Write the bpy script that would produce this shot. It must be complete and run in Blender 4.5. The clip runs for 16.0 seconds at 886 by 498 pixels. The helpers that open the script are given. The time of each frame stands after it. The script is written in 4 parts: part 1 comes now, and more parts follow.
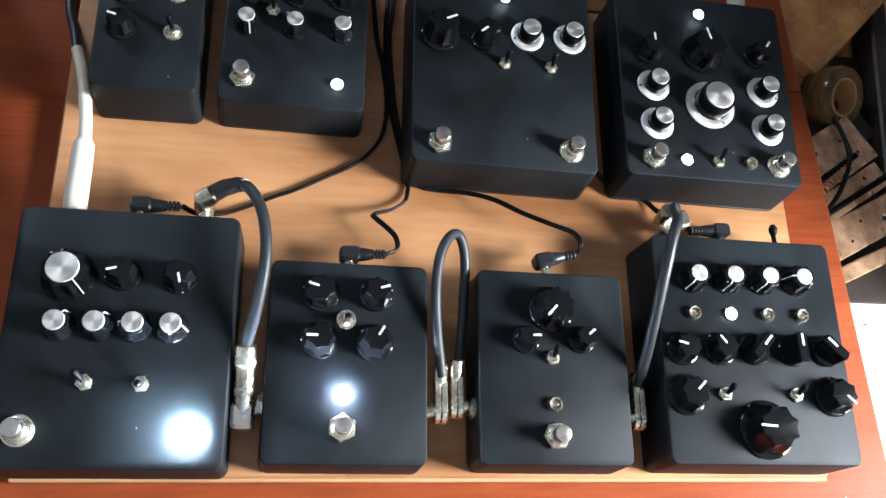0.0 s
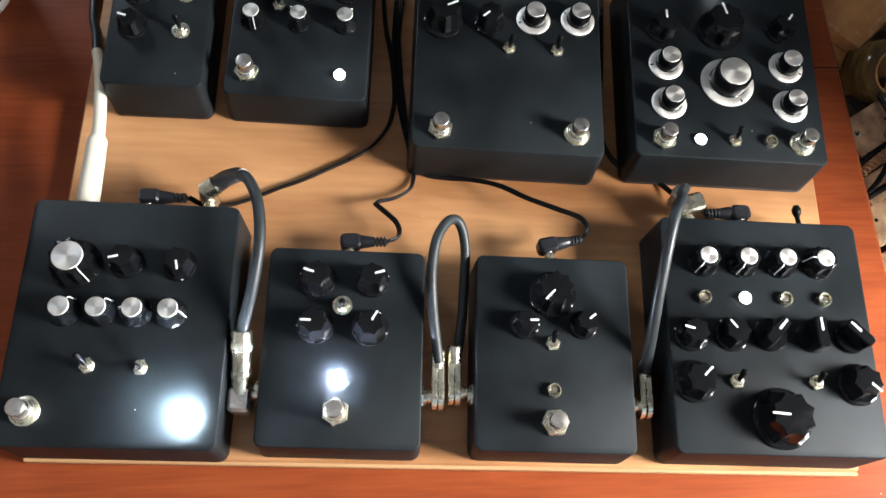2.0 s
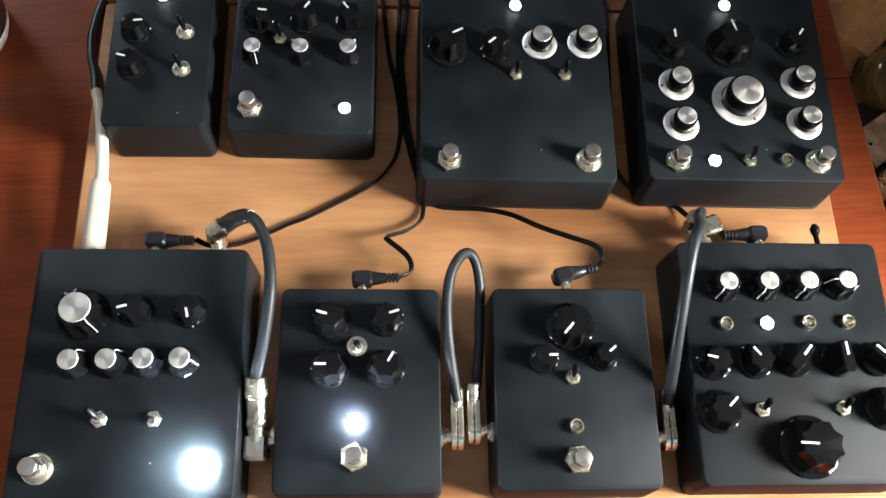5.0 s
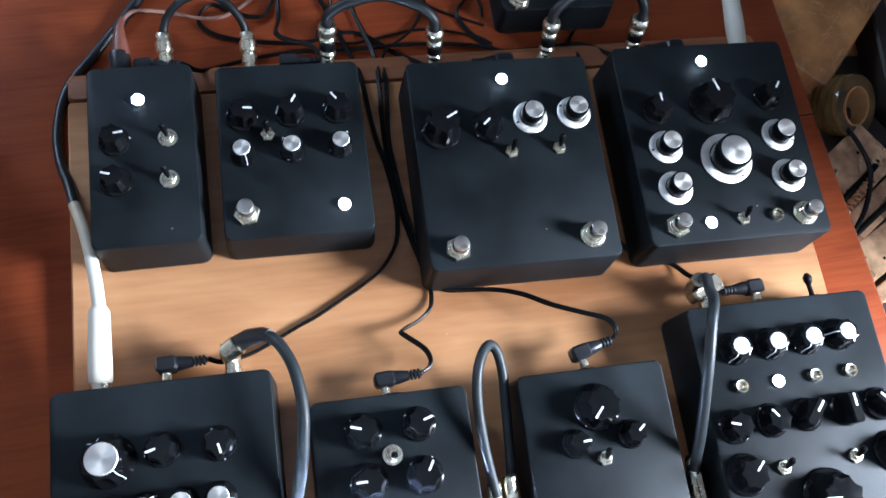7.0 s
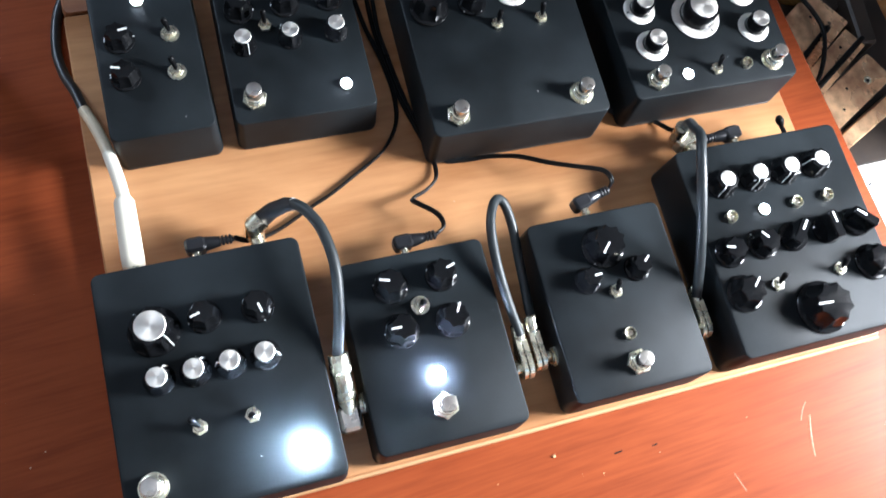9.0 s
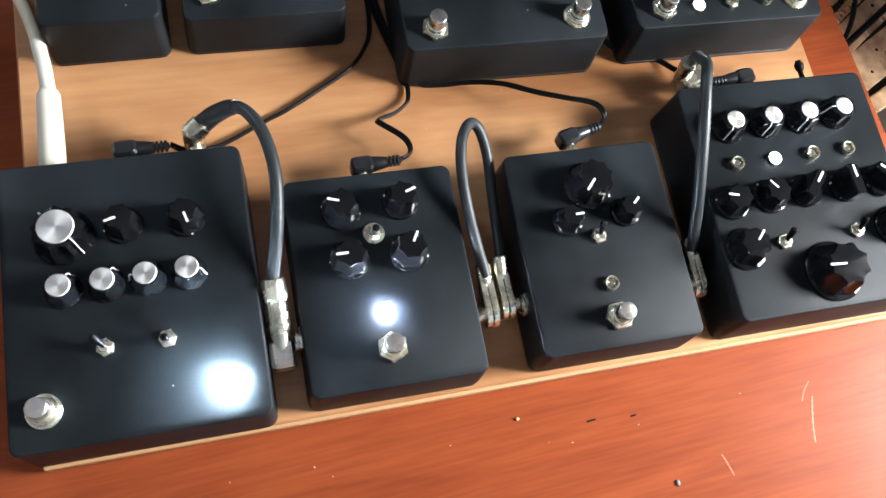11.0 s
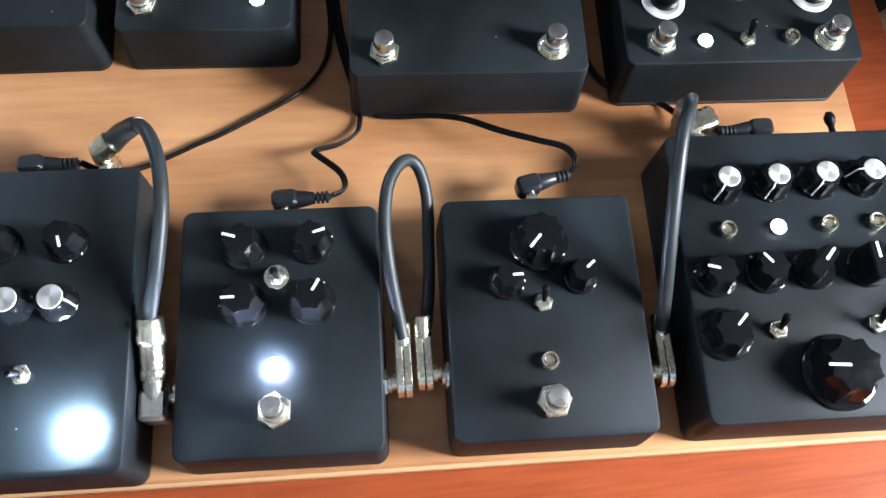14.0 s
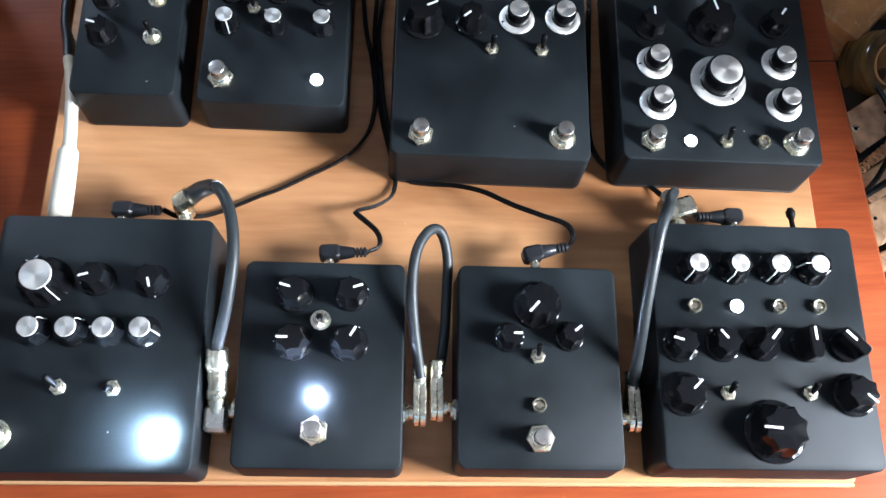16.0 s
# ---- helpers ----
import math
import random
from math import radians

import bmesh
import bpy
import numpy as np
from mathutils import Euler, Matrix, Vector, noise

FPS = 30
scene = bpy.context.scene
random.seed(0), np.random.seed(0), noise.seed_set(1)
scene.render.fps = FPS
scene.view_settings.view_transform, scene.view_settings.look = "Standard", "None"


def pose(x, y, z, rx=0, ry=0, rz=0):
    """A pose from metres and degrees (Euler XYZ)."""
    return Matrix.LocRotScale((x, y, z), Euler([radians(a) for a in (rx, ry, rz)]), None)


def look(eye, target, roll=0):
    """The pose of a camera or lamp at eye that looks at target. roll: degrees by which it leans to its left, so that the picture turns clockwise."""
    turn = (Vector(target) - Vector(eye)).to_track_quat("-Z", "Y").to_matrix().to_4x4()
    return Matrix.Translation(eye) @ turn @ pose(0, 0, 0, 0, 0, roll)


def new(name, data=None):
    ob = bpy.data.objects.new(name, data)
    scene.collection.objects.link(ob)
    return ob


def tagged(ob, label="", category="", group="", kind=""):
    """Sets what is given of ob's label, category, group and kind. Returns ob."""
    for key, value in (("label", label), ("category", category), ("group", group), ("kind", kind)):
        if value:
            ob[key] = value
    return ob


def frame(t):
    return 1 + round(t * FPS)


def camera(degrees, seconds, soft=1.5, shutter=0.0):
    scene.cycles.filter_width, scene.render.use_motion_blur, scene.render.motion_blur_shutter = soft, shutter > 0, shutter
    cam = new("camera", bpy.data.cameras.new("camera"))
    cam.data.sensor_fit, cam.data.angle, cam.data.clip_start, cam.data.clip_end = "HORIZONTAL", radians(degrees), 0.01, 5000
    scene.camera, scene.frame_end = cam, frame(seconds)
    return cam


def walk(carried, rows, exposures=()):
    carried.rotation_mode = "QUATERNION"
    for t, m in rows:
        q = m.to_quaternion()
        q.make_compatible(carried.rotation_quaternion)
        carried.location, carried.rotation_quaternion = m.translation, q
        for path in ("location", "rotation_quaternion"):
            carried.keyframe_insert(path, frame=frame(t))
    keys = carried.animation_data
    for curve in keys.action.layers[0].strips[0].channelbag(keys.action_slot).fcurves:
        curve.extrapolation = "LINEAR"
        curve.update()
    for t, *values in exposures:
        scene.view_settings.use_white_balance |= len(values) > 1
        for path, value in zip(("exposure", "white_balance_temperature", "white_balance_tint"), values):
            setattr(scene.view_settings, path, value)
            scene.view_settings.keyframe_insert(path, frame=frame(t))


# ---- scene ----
cam = camera(55.98, 16.0, soft=1.5, shutter=0.4)
# seconds, eye x y z, yaw, pitch, roll
ROWS = [
    (0.0, -0.0927, -0.0586, 0.5098, -28.99, -67.58, 29.53),
    (0.5, -0.0725, -0.0598, 0.5056, -24.86, -68.76, 25.61),
    (1.0, -0.0528, -0.0615, 0.5015, -19.59, -70.12, 20.98),
    (1.5, -0.0395, -0.0697, 0.5026, -14.64, -70.04, 16.03),
    (2.0, -0.0333, -0.0713, 0.5108, -11.77, -69.43, 12.59),
    (2.5, -0.0307, -0.0699, 0.5206, -10.53, -68.69, 10.51),
    (3.0, -0.0301, -0.0685, 0.5269, -10.43, -68.01, 9.95),
    (3.5, -0.0332, -0.0648, 0.5266, -10.11, -67.71, 9.79),
    (5.8, -0.0533, -0.0066, 0.5017, -15.82, -73.16, 12.34),
    (6.0, -0.0636, 0.0151, 0.5059, -20.52, -73.75, 16.07),
    (6.5, -0.0817, 0.0370, 0.5149, -27.17, -72.49, 20.83),
    (7.0, -0.1002, 0.0362, 0.5252, -31.67, -70.24, 23.79),
    (7.5, -0.1239, 0.0251, 0.5337, -34.19, -68.15, 24.97),
    (8.0, -0.1350, 0.0119, 0.5319, -35.88, -67.86, 24.77),
    (8.5, -0.1438, -0.0135, 0.5288, -39.10, -68.89, 26.01),
    (9.0, -0.1516, -0.0372, 0.5250, -41.21, -69.84, 26.89),
    (9.2, -0.1552, -0.0452, 0.5189, -41.87, -69.96, 27.26),
    (11.3, -0.1075, -0.0723, 0.4511, -37.08, -69.67, 27.83),
    (11.5, -0.1013, -0.0737, 0.4484, -35.78, -69.27, 27.26),
    (12.0, -0.0795, -0.0715, 0.4455, -27.72, -68.82, 21.39),
    (12.5, -0.0541, -0.0713, 0.4230, -16.43, -69.09, 12.24),
    (13.0, -0.0191, -0.0730, 0.4093, -10.92, -70.24, 6.72),
    (13.5, -0.0027, -0.0676, 0.4095, -10.89, -69.89, 6.85),
    (14.0, -0.0056, -0.0605, 0.4098, -11.88, -69.65, 7.87),
    (14.5, -0.0129, -0.0625, 0.4100, -14.55, -70.35, 10.82),
    (15.0, -0.0130, -0.0707, 0.4375, -13.67, -71.06, 11.54),
    (15.5, -0.0125, -0.0567, 0.4805, -11.66, -70.84, 10.77),
    (16.0, -0.0166, -0.0503, 0.5034, -10.92, -70.74, 10.99),
]
# seconds, stops, kelvin, tint: the camera's own exposure and white balance drift
TONE = [(0.0, 0.85, 5620, 10), (1.0, 0.72, 6120, 10), (2.5, 0.68, 6080, 10), (3.5, 0.69, 5990, 10), (6.0, 0.78, 6300, 10), (7.0, 0.92, 5090, 10), (7.5, 0.99, 5040, 10), (8.5, 1.24, 5040, 10), (9.0, 1.14, 5550, 10),
        (11.5, 0.74, 5840, 10), (12.0, 0.70, 5770, 10), (12.5, 0.68, 6020, 10), (13.0, 0.71, 6140, 10), (14.0, 0.79, 5490, 10), (14.5, 0.81, 5340, 10), (15.5, 0.97, 5420, 10), (16.0, 1.00, 5420, 10)]
walk(cam, [(t, pose(x, y, z, 0, 0, yaw) @ pose(0, 0, 0, 90 + pitch) @ pose(0, 0, 0, 0, 0, roll)) for t, x, y, z, yaw, pitch, roll in ROWS], TONE)

# ---- light ----
world = bpy.data.worlds.new("sky")
scene.world = world
world.use_nodes = True
wn = world.node_tree
sky = wn.nodes.new("ShaderNodeTexSky")
sky.sky_type, sky.sun_disc, sky.sun_elevation, sky.sun_rotation = "NISHITA", False, radians(35), radians(90)
wn.links.new(sky.outputs[0], wn.nodes["Background"].inputs[0])
wn.nodes["Background"].inputs[1].default_value = 0.1


def window_or_fill_light(eye, target, w, h, watts, colour):
    data = bpy.data.lights.new("window_or_fill_light", "AREA")
    data.shape, data.size, data.size_y, data.energy, data.color = "RECTANGLE", w, h, watts, colour
    ob = new("window_or_fill_light", data)
    ob.matrix_world = look(eye, target)
    return ob


# daylight in two window openings out of view, then a weak added south fill
window_or_fill_light((0.96, -0.15, 0.56), (0.1, 0.0, 0.0), 0.34, 0.36, 28, (1.0, 0.955, 0.885))
window_or_fill_light((-1.10, 1.36, 0.95), (-0.3, 0.1, 0.0), 0.4, 0.5, 5, (0.84, 0.93, 1.0))
# fill lamp, added to lift the front; no window known on this side
window_or_fill_light((0.20, -0.86, 0.95), (0.1, -0.02, 0.0), 1.0, 0.4, 0.3, (0.70, 0.88, 1.0))

# ---- materials ----


def material(name, colour, rough=0.5, metal=0.0, spread=0.15, scale=60.0, stretch=(1, 1, 1), bump=0.05, bump_scale=400.0,
             dark=None, rough_spread=0.1, spec=0.5, coat=0.0, specks=None):
    """A surface with two scales of variation in colour and gloss, and fine relief."""
    m = bpy.data.materials.new(name)
    m.use_nodes = True
    n, l = m.node_tree.nodes, m.node_tree.links
    p = n["Principled BSDF"]
    p.inputs["Metallic"].default_value = metal
    p.inputs["Specular IOR Level"].default_value = spec
    p.inputs["Coat Weight"].default_value = coat
    p.inputs["Coat Roughness"].default_value = 0.12
    co = n.new("ShaderNodeTexCoord")
    mp = n.new("ShaderNodeMapping")
    mp.inputs["Scale"].default_value = stretch
    l.new(co.outputs["Object"], mp.inputs["Vector"])
    big = n.new("ShaderNodeTexNoise")
    big.inputs["Scale"].default_value, big.inputs["Detail"].default_value = scale, 6
    l.new(mp.outputs[0], big.inputs["Vector"])
    ramp = n.new("ShaderNodeValToRGB")
    lo = dark or tuple(c * (1 - spread) for c in colour)
    hi = tuple(min(1, c * (1 + spread)) for c in colour)
    ramp.color_ramp.elements[0].position, ramp.color_ramp.elements[1].position = 0.3, 0.7
    ramp.color_ramp.elements[0].color, ramp.color_ramp.elements[1].color = (*lo, 1), (*hi, 1)
    l.new(big.outputs["Fac"], ramp.inputs[0])
    out = ramp.outputs[0]
    if specks:
        size, amount, tone = specks
        v = n.new("ShaderNodeTexVoronoi")
        v.inputs["Scale"].default_value = size
        l.new(co.outputs["Object"], v.inputs["Vector"])
        small = n.new("ShaderNodeMath")
        small.operation, small.inputs[1].default_value = "LESS_THAN", 0.035
        l.new(v.outputs["Distance"], small.inputs[0])
        sep = n.new("ShaderNodeSeparateColor")
        l.new(v.outputs["Color"], sep.inputs[0])
        few = n.new("ShaderNodeMath")
        few.operation, few.inputs[1].default_value = "LESS_THAN", amount
        l.new(sep.outputs[0], few.inputs[0])
        both = n.new("ShaderNodeMath")
        both.operation = "MULTIPLY"
        l.new(small.outputs[0], both.inputs[0]), l.new(few.outputs[0], both.inputs[1])
        mix = n.new("ShaderNodeMix")
        mix.data_type = "RGBA"
        l.new(both.outputs[0], mix.inputs["Factor"]), l.new(out, mix.inputs["A"])
        mix.inputs["B"].default_value = (*tone, 1)
        out = mix.outputs["Result"]
    l.new(out, p.inputs["Base Color"])
    smear = n.new("ShaderNodeTexNoise")
    smear.inputs["Scale"].default_value, smear.inputs["Detail"].default_value = scale * 0.4, 4
    l.new(co.outputs["Object"], smear.inputs["Vector"])
    rr = n.new("ShaderNodeMapRange")
    rr.inputs["From Min"].default_value, rr.inputs["From Max"].default_value = 0.3, 0.7
    rr.inputs["To Min"].default_value, rr.inputs["To Max"].default_value = max(0.02, rough - rough_spread), min(1, rough + rough_spread)
    l.new(smear.outputs["Fac"], rr.inputs["Value"])
    l.new(rr.outputs[0], p.inputs["Roughness"])
    if bump:
        fine = n.new("ShaderNodeTexNoise")
        fine.inputs["Scale"].default_value, fine.inputs["Detail"].default_value = bump_scale, 3
        l.new(mp.outputs[0], fine.inputs["Vector"])
        b = n.new("ShaderNodeBump")
        b.inputs["Strength"].default_value, b.inputs["Distance"].default_value = bump, 0.0005
        l.new(fine.outputs["Fac"], b.inputs["Height"])
        l.new(b.outputs[0], p.inputs["Normal"])
    return m


def wood(name, light, dark, rough, grain=(2.2, 30, 30), coat=0.0, streak=0.5, pores=0.25, spec=0.5, dust=0.0, shift=0.0):
    """Varnished wood with its grain along x: broad bands, fine streaks and pores."""
    m = bpy.data.materials.new(name)
    m.use_nodes = True
    n, l = m.node_tree.nodes, m.node_tree.links
    p = n["Principled BSDF"]
    p.inputs["Coat Weight"].default_value, p.inputs["Coat Roughness"].default_value = coat, 0.15
    p.inputs["Specular IOR Level"].default_value = spec
    co = n.new("ShaderNodeTexCoord")

    def noise_at(scale, size, detail, warp=0.0):
        mp = n.new("ShaderNodeMapping")
        mp.inputs["Scale"].default_value = scale
        l.new(co.outputs["Object"], mp.inputs["Vector"])
        t = n.new("ShaderNodeTexNoise")
        t.inputs["Scale"].default_value, t.inputs["Detail"].default_value, t.inputs["Distortion"].default_value = size, detail, warp
        l.new(mp.outputs[0], t.inputs["Vector"])
        return t.outputs["Fac"]

    bands, fine, broad = noise_at(grain, 1.6, 8, 0.6), noise_at((grain[0] * 3, grain[1] * 8, grain[2] * 8), 1.5, 4), noise_at((1, 1.6, 1), 4.5, 3)
    add = n.new("ShaderNodeMath")
    add.operation, add.inputs[1].default_value = "MULTIPLY_ADD", streak
    l.new(fine, add.inputs[0]), l.new(bands, add.inputs[2])
    add2 = n.new("ShaderNodeMath")
    add2.operation, add2.inputs[1].default_value = "MULTIPLY_ADD", 0.85
    l.new(broad, add2.inputs[0]), l.new(add.outputs[0], add2.inputs[2])
    mr = n.new("ShaderNodeMapRange")
    mr.inputs["From Min"].default_value, mr.inputs["From Max"].default_value = 0.90 + shift, 1.44 + shift
    l.new(add2.outputs[0], mr.inputs["Value"])
    ramp = n.new("ShaderNodeValToRGB")
    ramp.color_ramp.elements[0].color, ramp.color_ramp.elements[1].color = (*dark, 1), (*light, 1)
    l.new(mr.outputs[0], ramp.inputs[0])
    colour = ramp.outputs[0]
    if dust:
        v = n.new("ShaderNodeTexVoronoi")
        v.inputs["Scale"].default_value = 95
        l.new(co.outputs["Object"], v.inputs["Vector"])
        sep = n.new("ShaderNodeSeparateColor")
        l.new(v.outputs["Color"], sep.inputs[0])
        size = n.new("ShaderNodeMath")
        size.operation, size.inputs[1].default_value = "MULTIPLY", dust
        l.new(sep.outputs[0], size.inputs[0])
        speck = n.new("ShaderNodeMath")
        speck.operation = "LESS_THAN"
        l.new(v.outputs["Distance"], speck.inputs[0]), l.new(size.outputs[0], speck.inputs[1])
        some = n.new("ShaderNodeMath")
        some.operation = "GREATER_THAN"
        some.inputs[1].default_value = 0.55
        l.new(sep.outputs[1], some.inputs[0])
        both = n.new("ShaderNodeMath")
        both.operation = "MULTIPLY"
        l.new(speck.outputs[0], both.inputs[0]), l.new(some.outputs[0], both.inputs[1])
        mix = n.new("ShaderNodeMix")
        mix.data_type = "RGBA"
        mix.inputs[7].default_value = (0.55, 0.44, 0.30, 1)
        l.new(both.outputs[0], mix.inputs[0]), l.new(colour, mix.inputs[6])
        colour = mix.outputs[2]
    l.new(colour, p.inputs["Base Color"])
    rr = n.new("ShaderNodeMapRange")
    rr.inputs["To Min"].default_value, rr.inputs["To Max"].default_value = rough - 0.08, rough + 0.1
    l.new(broad, rr.inputs["Value"]), l.new(rr.outputs[0], p.inputs["Roughness"])
    b = n.new("ShaderNodeBump")
    b.inputs["Strength"].default_value, b.inputs["Distance"].default_value = pores, 0.0004
    l.new(fine, b.inputs["Height"]), l.new(b.outputs[0], p.inputs["Normal"])
    return m


def glow(name, colour, strength):
    m = bpy.data.materials.new(name)
    m.use_nodes = True
    p = m.node_tree.nodes["Principled BSDF"]
    p.inputs["Base Color"].default_value = (*colour, 1)
    p.inputs["Emission Color"].default_value = (*colour, 1)
    p.inputs["Emission Strength"].default_value = strength
    return m


def spun(name, colour, rough):
    """Turned aluminium whose fine rings pull the highlight into rays."""
    m = material(name, colour, rough, 1.0, 0.05, 300, bump=0.0, rough_spread=0.05)
    n, l = m.node_tree.nodes, m.node_tree.links
    t = n.new("ShaderNodeTangent")
    t.direction_type, t.axis = "RADIAL", "Z"
    p = n["Principled BSDF"]
    p.inputs["Anisotropic"].default_value = 0.5
    l.new(t.outputs[0], p.inputs["Tangent"])
    return m


def clear(name, tint, rough=0.08):
    m = bpy.data.materials.new(name)
    m.use_nodes = True
    p = m.node_tree.nodes["Principled BSDF"]
    p.inputs["Base Color"].default_value = (*tint, 1)
    p.inputs["Roughness"].default_value, p.inputs["Transmission Weight"].default_value, p.inputs["IOR"].default_value = rough, 0.85, 1.45
    return m


BLACK = material("black_powder_coat", (0.0110, 0.0139, 0.0158), 0.46, spread=0.6, scale=16, bump=0.10, bump_scale=900, rough_spread=0.14, spec=0.18, specks=(70, 0.05, (0.25, 0.25, 0.25)))
LID = material("black_base_plate", (0.009, 0.009, 0.010), 0.5, spread=0.2, scale=30, bump=0.1)
KNOB = material("black_phenolic", (0.0062, 0.0066, 0.0074), 0.14, spread=0.2, scale=80, bump=0.0, rough_spread=0.05, spec=0.26)
MARK = material("white_pointer_paint", (0.85, 0.85, 0.83), 0.4, spread=0.05, bump=0.0)
ALU = spun("spun_aluminium", (0.93, 0.90, 0.83), 0.47)
NICKEL = material("nickel_plate", (0.96, 0.88, 0.70), 0.27, 1.0, 0.12, 300, bump=0.03, rough_spread=0.08)
STEEL = material("satin_steel", (0.88, 0.84, 0.76), 0.30, 1.0, 0.1, 200, bump=0.05, rough_spread=0.1)
LEVER = material("black_lever", (0.004, 0.004, 0.0045), 0.42, spread=0.2, bump=0.0, spec=0.15)
RUBBER = material("black_cable_sheath", (0.012, 0.013, 0.014), 0.42, spread=0.25, scale=120, bump=0.05)
GREY_CABLE = material("dark_grey_cable_sheath", (0.020, 0.025, 0.027), 0.47, spread=0.2, scale=90, bump=0.05)
WIRE = material("thin_black_wire", (0.005, 0.005, 0.005), 0.35, spread=0.2, scale=200, bump=0.0, spec=0.25)
PLUG = material("black_moulded_plug", (0.018, 0.019, 0.022), 0.36, spread=0.2, scale=100, bump=0.06)
WHITE = material("cream_white_plastic", (0.82, 0.77, 0.63), 0.4, spread=0.06, scale=40, bump=0.02)
CREAM = material("aged_cream_sleeve", (0.70, 0.60, 0.42), 0.45, spread=0.12, scale=60, bump=0.03)
MAHOGANY = wood("red_mahogany_varnish", (0.292, 0.067, 0.0205), (0.196, 0.040, 0.0132), 0.33, (5.0, 36, 36), 0.0, 0.75, 0.2, 0.11, dust=0.05, shift=0.04)
BOARD = wood("honey_plywood_varnish", (0.65, 0.345, 0.153), (0.33, 0.140, 0.051), 0.29, (4, 15, 15), 0.25, 0.40, 0.35, 0.4, dust=0.04)
STRIP = wood("red_brown_worn_wood", (0.42, 0.175, 0.075), (0.20, 0.075, 0.03), 0.42, (4, 20, 20), 0.0, 0.5, 0.4)
EDGE = wood("pale_plywood_edge", (0.62, 0.38, 0.18), (0.38, 0.19, 0.08), 0.55, (2, 60, 90), 0.0)
LED_OFF = clear("clear_lens", (0.40, 0.37, 0.33), 0.10)
LED_ON = glow("lit_white_lens", (0.93, 0.97, 1.0), 14)
# these two are overdriven; their spill on the enclosure stands in for lens glare
LED_BLUE = glow("lit_cool_white_lens", (0.80, 0.84, 1.0), 860)
LED_STRONG = glow("very_bright_cool_white_lens", (0.80, 0.92, 1.0), 3300)
MARBLE = material("brown_marbled_leather", (0.60, 0.28, 0.085), 0.30, spread=0.4, scale=22, dark=(0.24, 0.10, 0.030), bump=0.1, bump_scale=90)
nt = MARBLE.node_tree
vein, dist, line, tone, co = (nt.nodes.new("ShaderNode" + k) for k in ("TexNoise", "Math", "MapRange", "Mix", "TexCoord"))
vein.inputs["Scale"].default_value, vein.inputs["Detail"].default_value, vein.inputs["Distortion"].default_value = 24, 6, 1.6
dist.operation, dist.inputs[1].default_value = "COMPARE", 0.5
dist.inputs[2].default_value = 0.007
tone.data_type = "RGBA"
nt.links.new(co.outputs["Object"], vein.inputs["Vector"]), nt.links.new(vein.outputs["Fac"], dist.inputs[0])
line.inputs["To Max"].default_value = 0.45
nt.links.new(dist.outputs[0], line.inputs["Value"]), nt.links.new(line.outputs[0], tone.inputs["Factor"])
base = nt.nodes["Principled BSDF"].inputs["Base Color"]
nt.links.new(base.links[0].from_socket, tone.inputs["A"])
tone.inputs["B"].default_value = (0.60, 0.42, 0.26, 1)
nt.links.new(tone.outputs["Result"], base)
COPPER = material("copper_coloured_panel", (0.84, 0.45, 0.26), 0.30, 0.6, 0.5, 70, bump=0.08)
DARK_METAL = material("dark_brown_metal", (0.030, 0.021, 0.015), 0.5, 0.1, 0.4, 30, bump=0.08)
TAPE = material("amber_translucent_roll", (0.12, 0.068, 0.020), 0.16, spread=0.5, scale=40, stretch=(1, 1, 6), bump=0.05)
CHIP = material("grey_green_chip", (0.16, 0.22, 0.20), 0.6, spread=0.2)
SCUFF = material("pale_scuffed_varnish", (0.40, 0.135, 0.06), 0.6, spread=0.35, scale=400)
CARD = material("tan_cardboard", (0.72, 0.47, 0.24), 0.7, spread=0.15, bump=0.05)
CORE_CARD = material("brown_card_core", (0.50, 0.27, 0.10), 0.7, spread=0.15, bump=0.05)
PAPER = material("white_paper", (0.86, 0.84, 0.78), 0.7, spread=0.04, scale=12, bump=0.03)
PLASTER = material("dim_grey_plaster", (0.26, 0.25, 0.24), 0.8, spread=0.08, scale=3, bump=0.1, bump_scale=60)
CEILING = material("white_plaster", (0.62, 0.67, 0.73), 0.85, spread=0.05, scale=3, bump=0.1, bump_scale=60)
FLOOR = wood("brown_floor", (0.28, 0.15, 0.07), (0.14, 0.07, 0.03), 0.45, (0.8, 8, 8))
STRIPE_W = material("white_glaze", (0.78, 0.76, 0.70), 0.25, spread=0.05, bump=0.02)
STRIPE_B = material("black_glaze", (0.012, 0.012, 0.012), 0.25, spread=0.1, bump=0.02)
PINK_SHEATH = material("pale_red_brown_sheath", (0.30, 0.17, 0.13), 0.35, spread=0.15, bump=0.02)
REDBROWN = material("translucent_red_brown_boot", (0.20, 0.075, 0.05), 0.35, spread=0.15, bump=0.03)

# ---- shapes, in millimetres ----
MM = 0.001


def shell(rings, cap_start=True, cap_end=True):
    """Faces between rings of equal count."""
    k = len(rings[0])
    verts = [v for ring in rings for v in ring]
    faces = [(a * k + j, a * k + (j + 1) % k, (a + 1) * k + (j + 1) % k, (a + 1) * k + j) for a in range(len(rings) - 1) for j in range(k)]
    if cap_start:
        faces.append(tuple(reversed(range(k))))
    if cap_end:
        faces.append(tuple(range((len(rings) - 1) * k, len(rings) * k)))
    return verts, faces


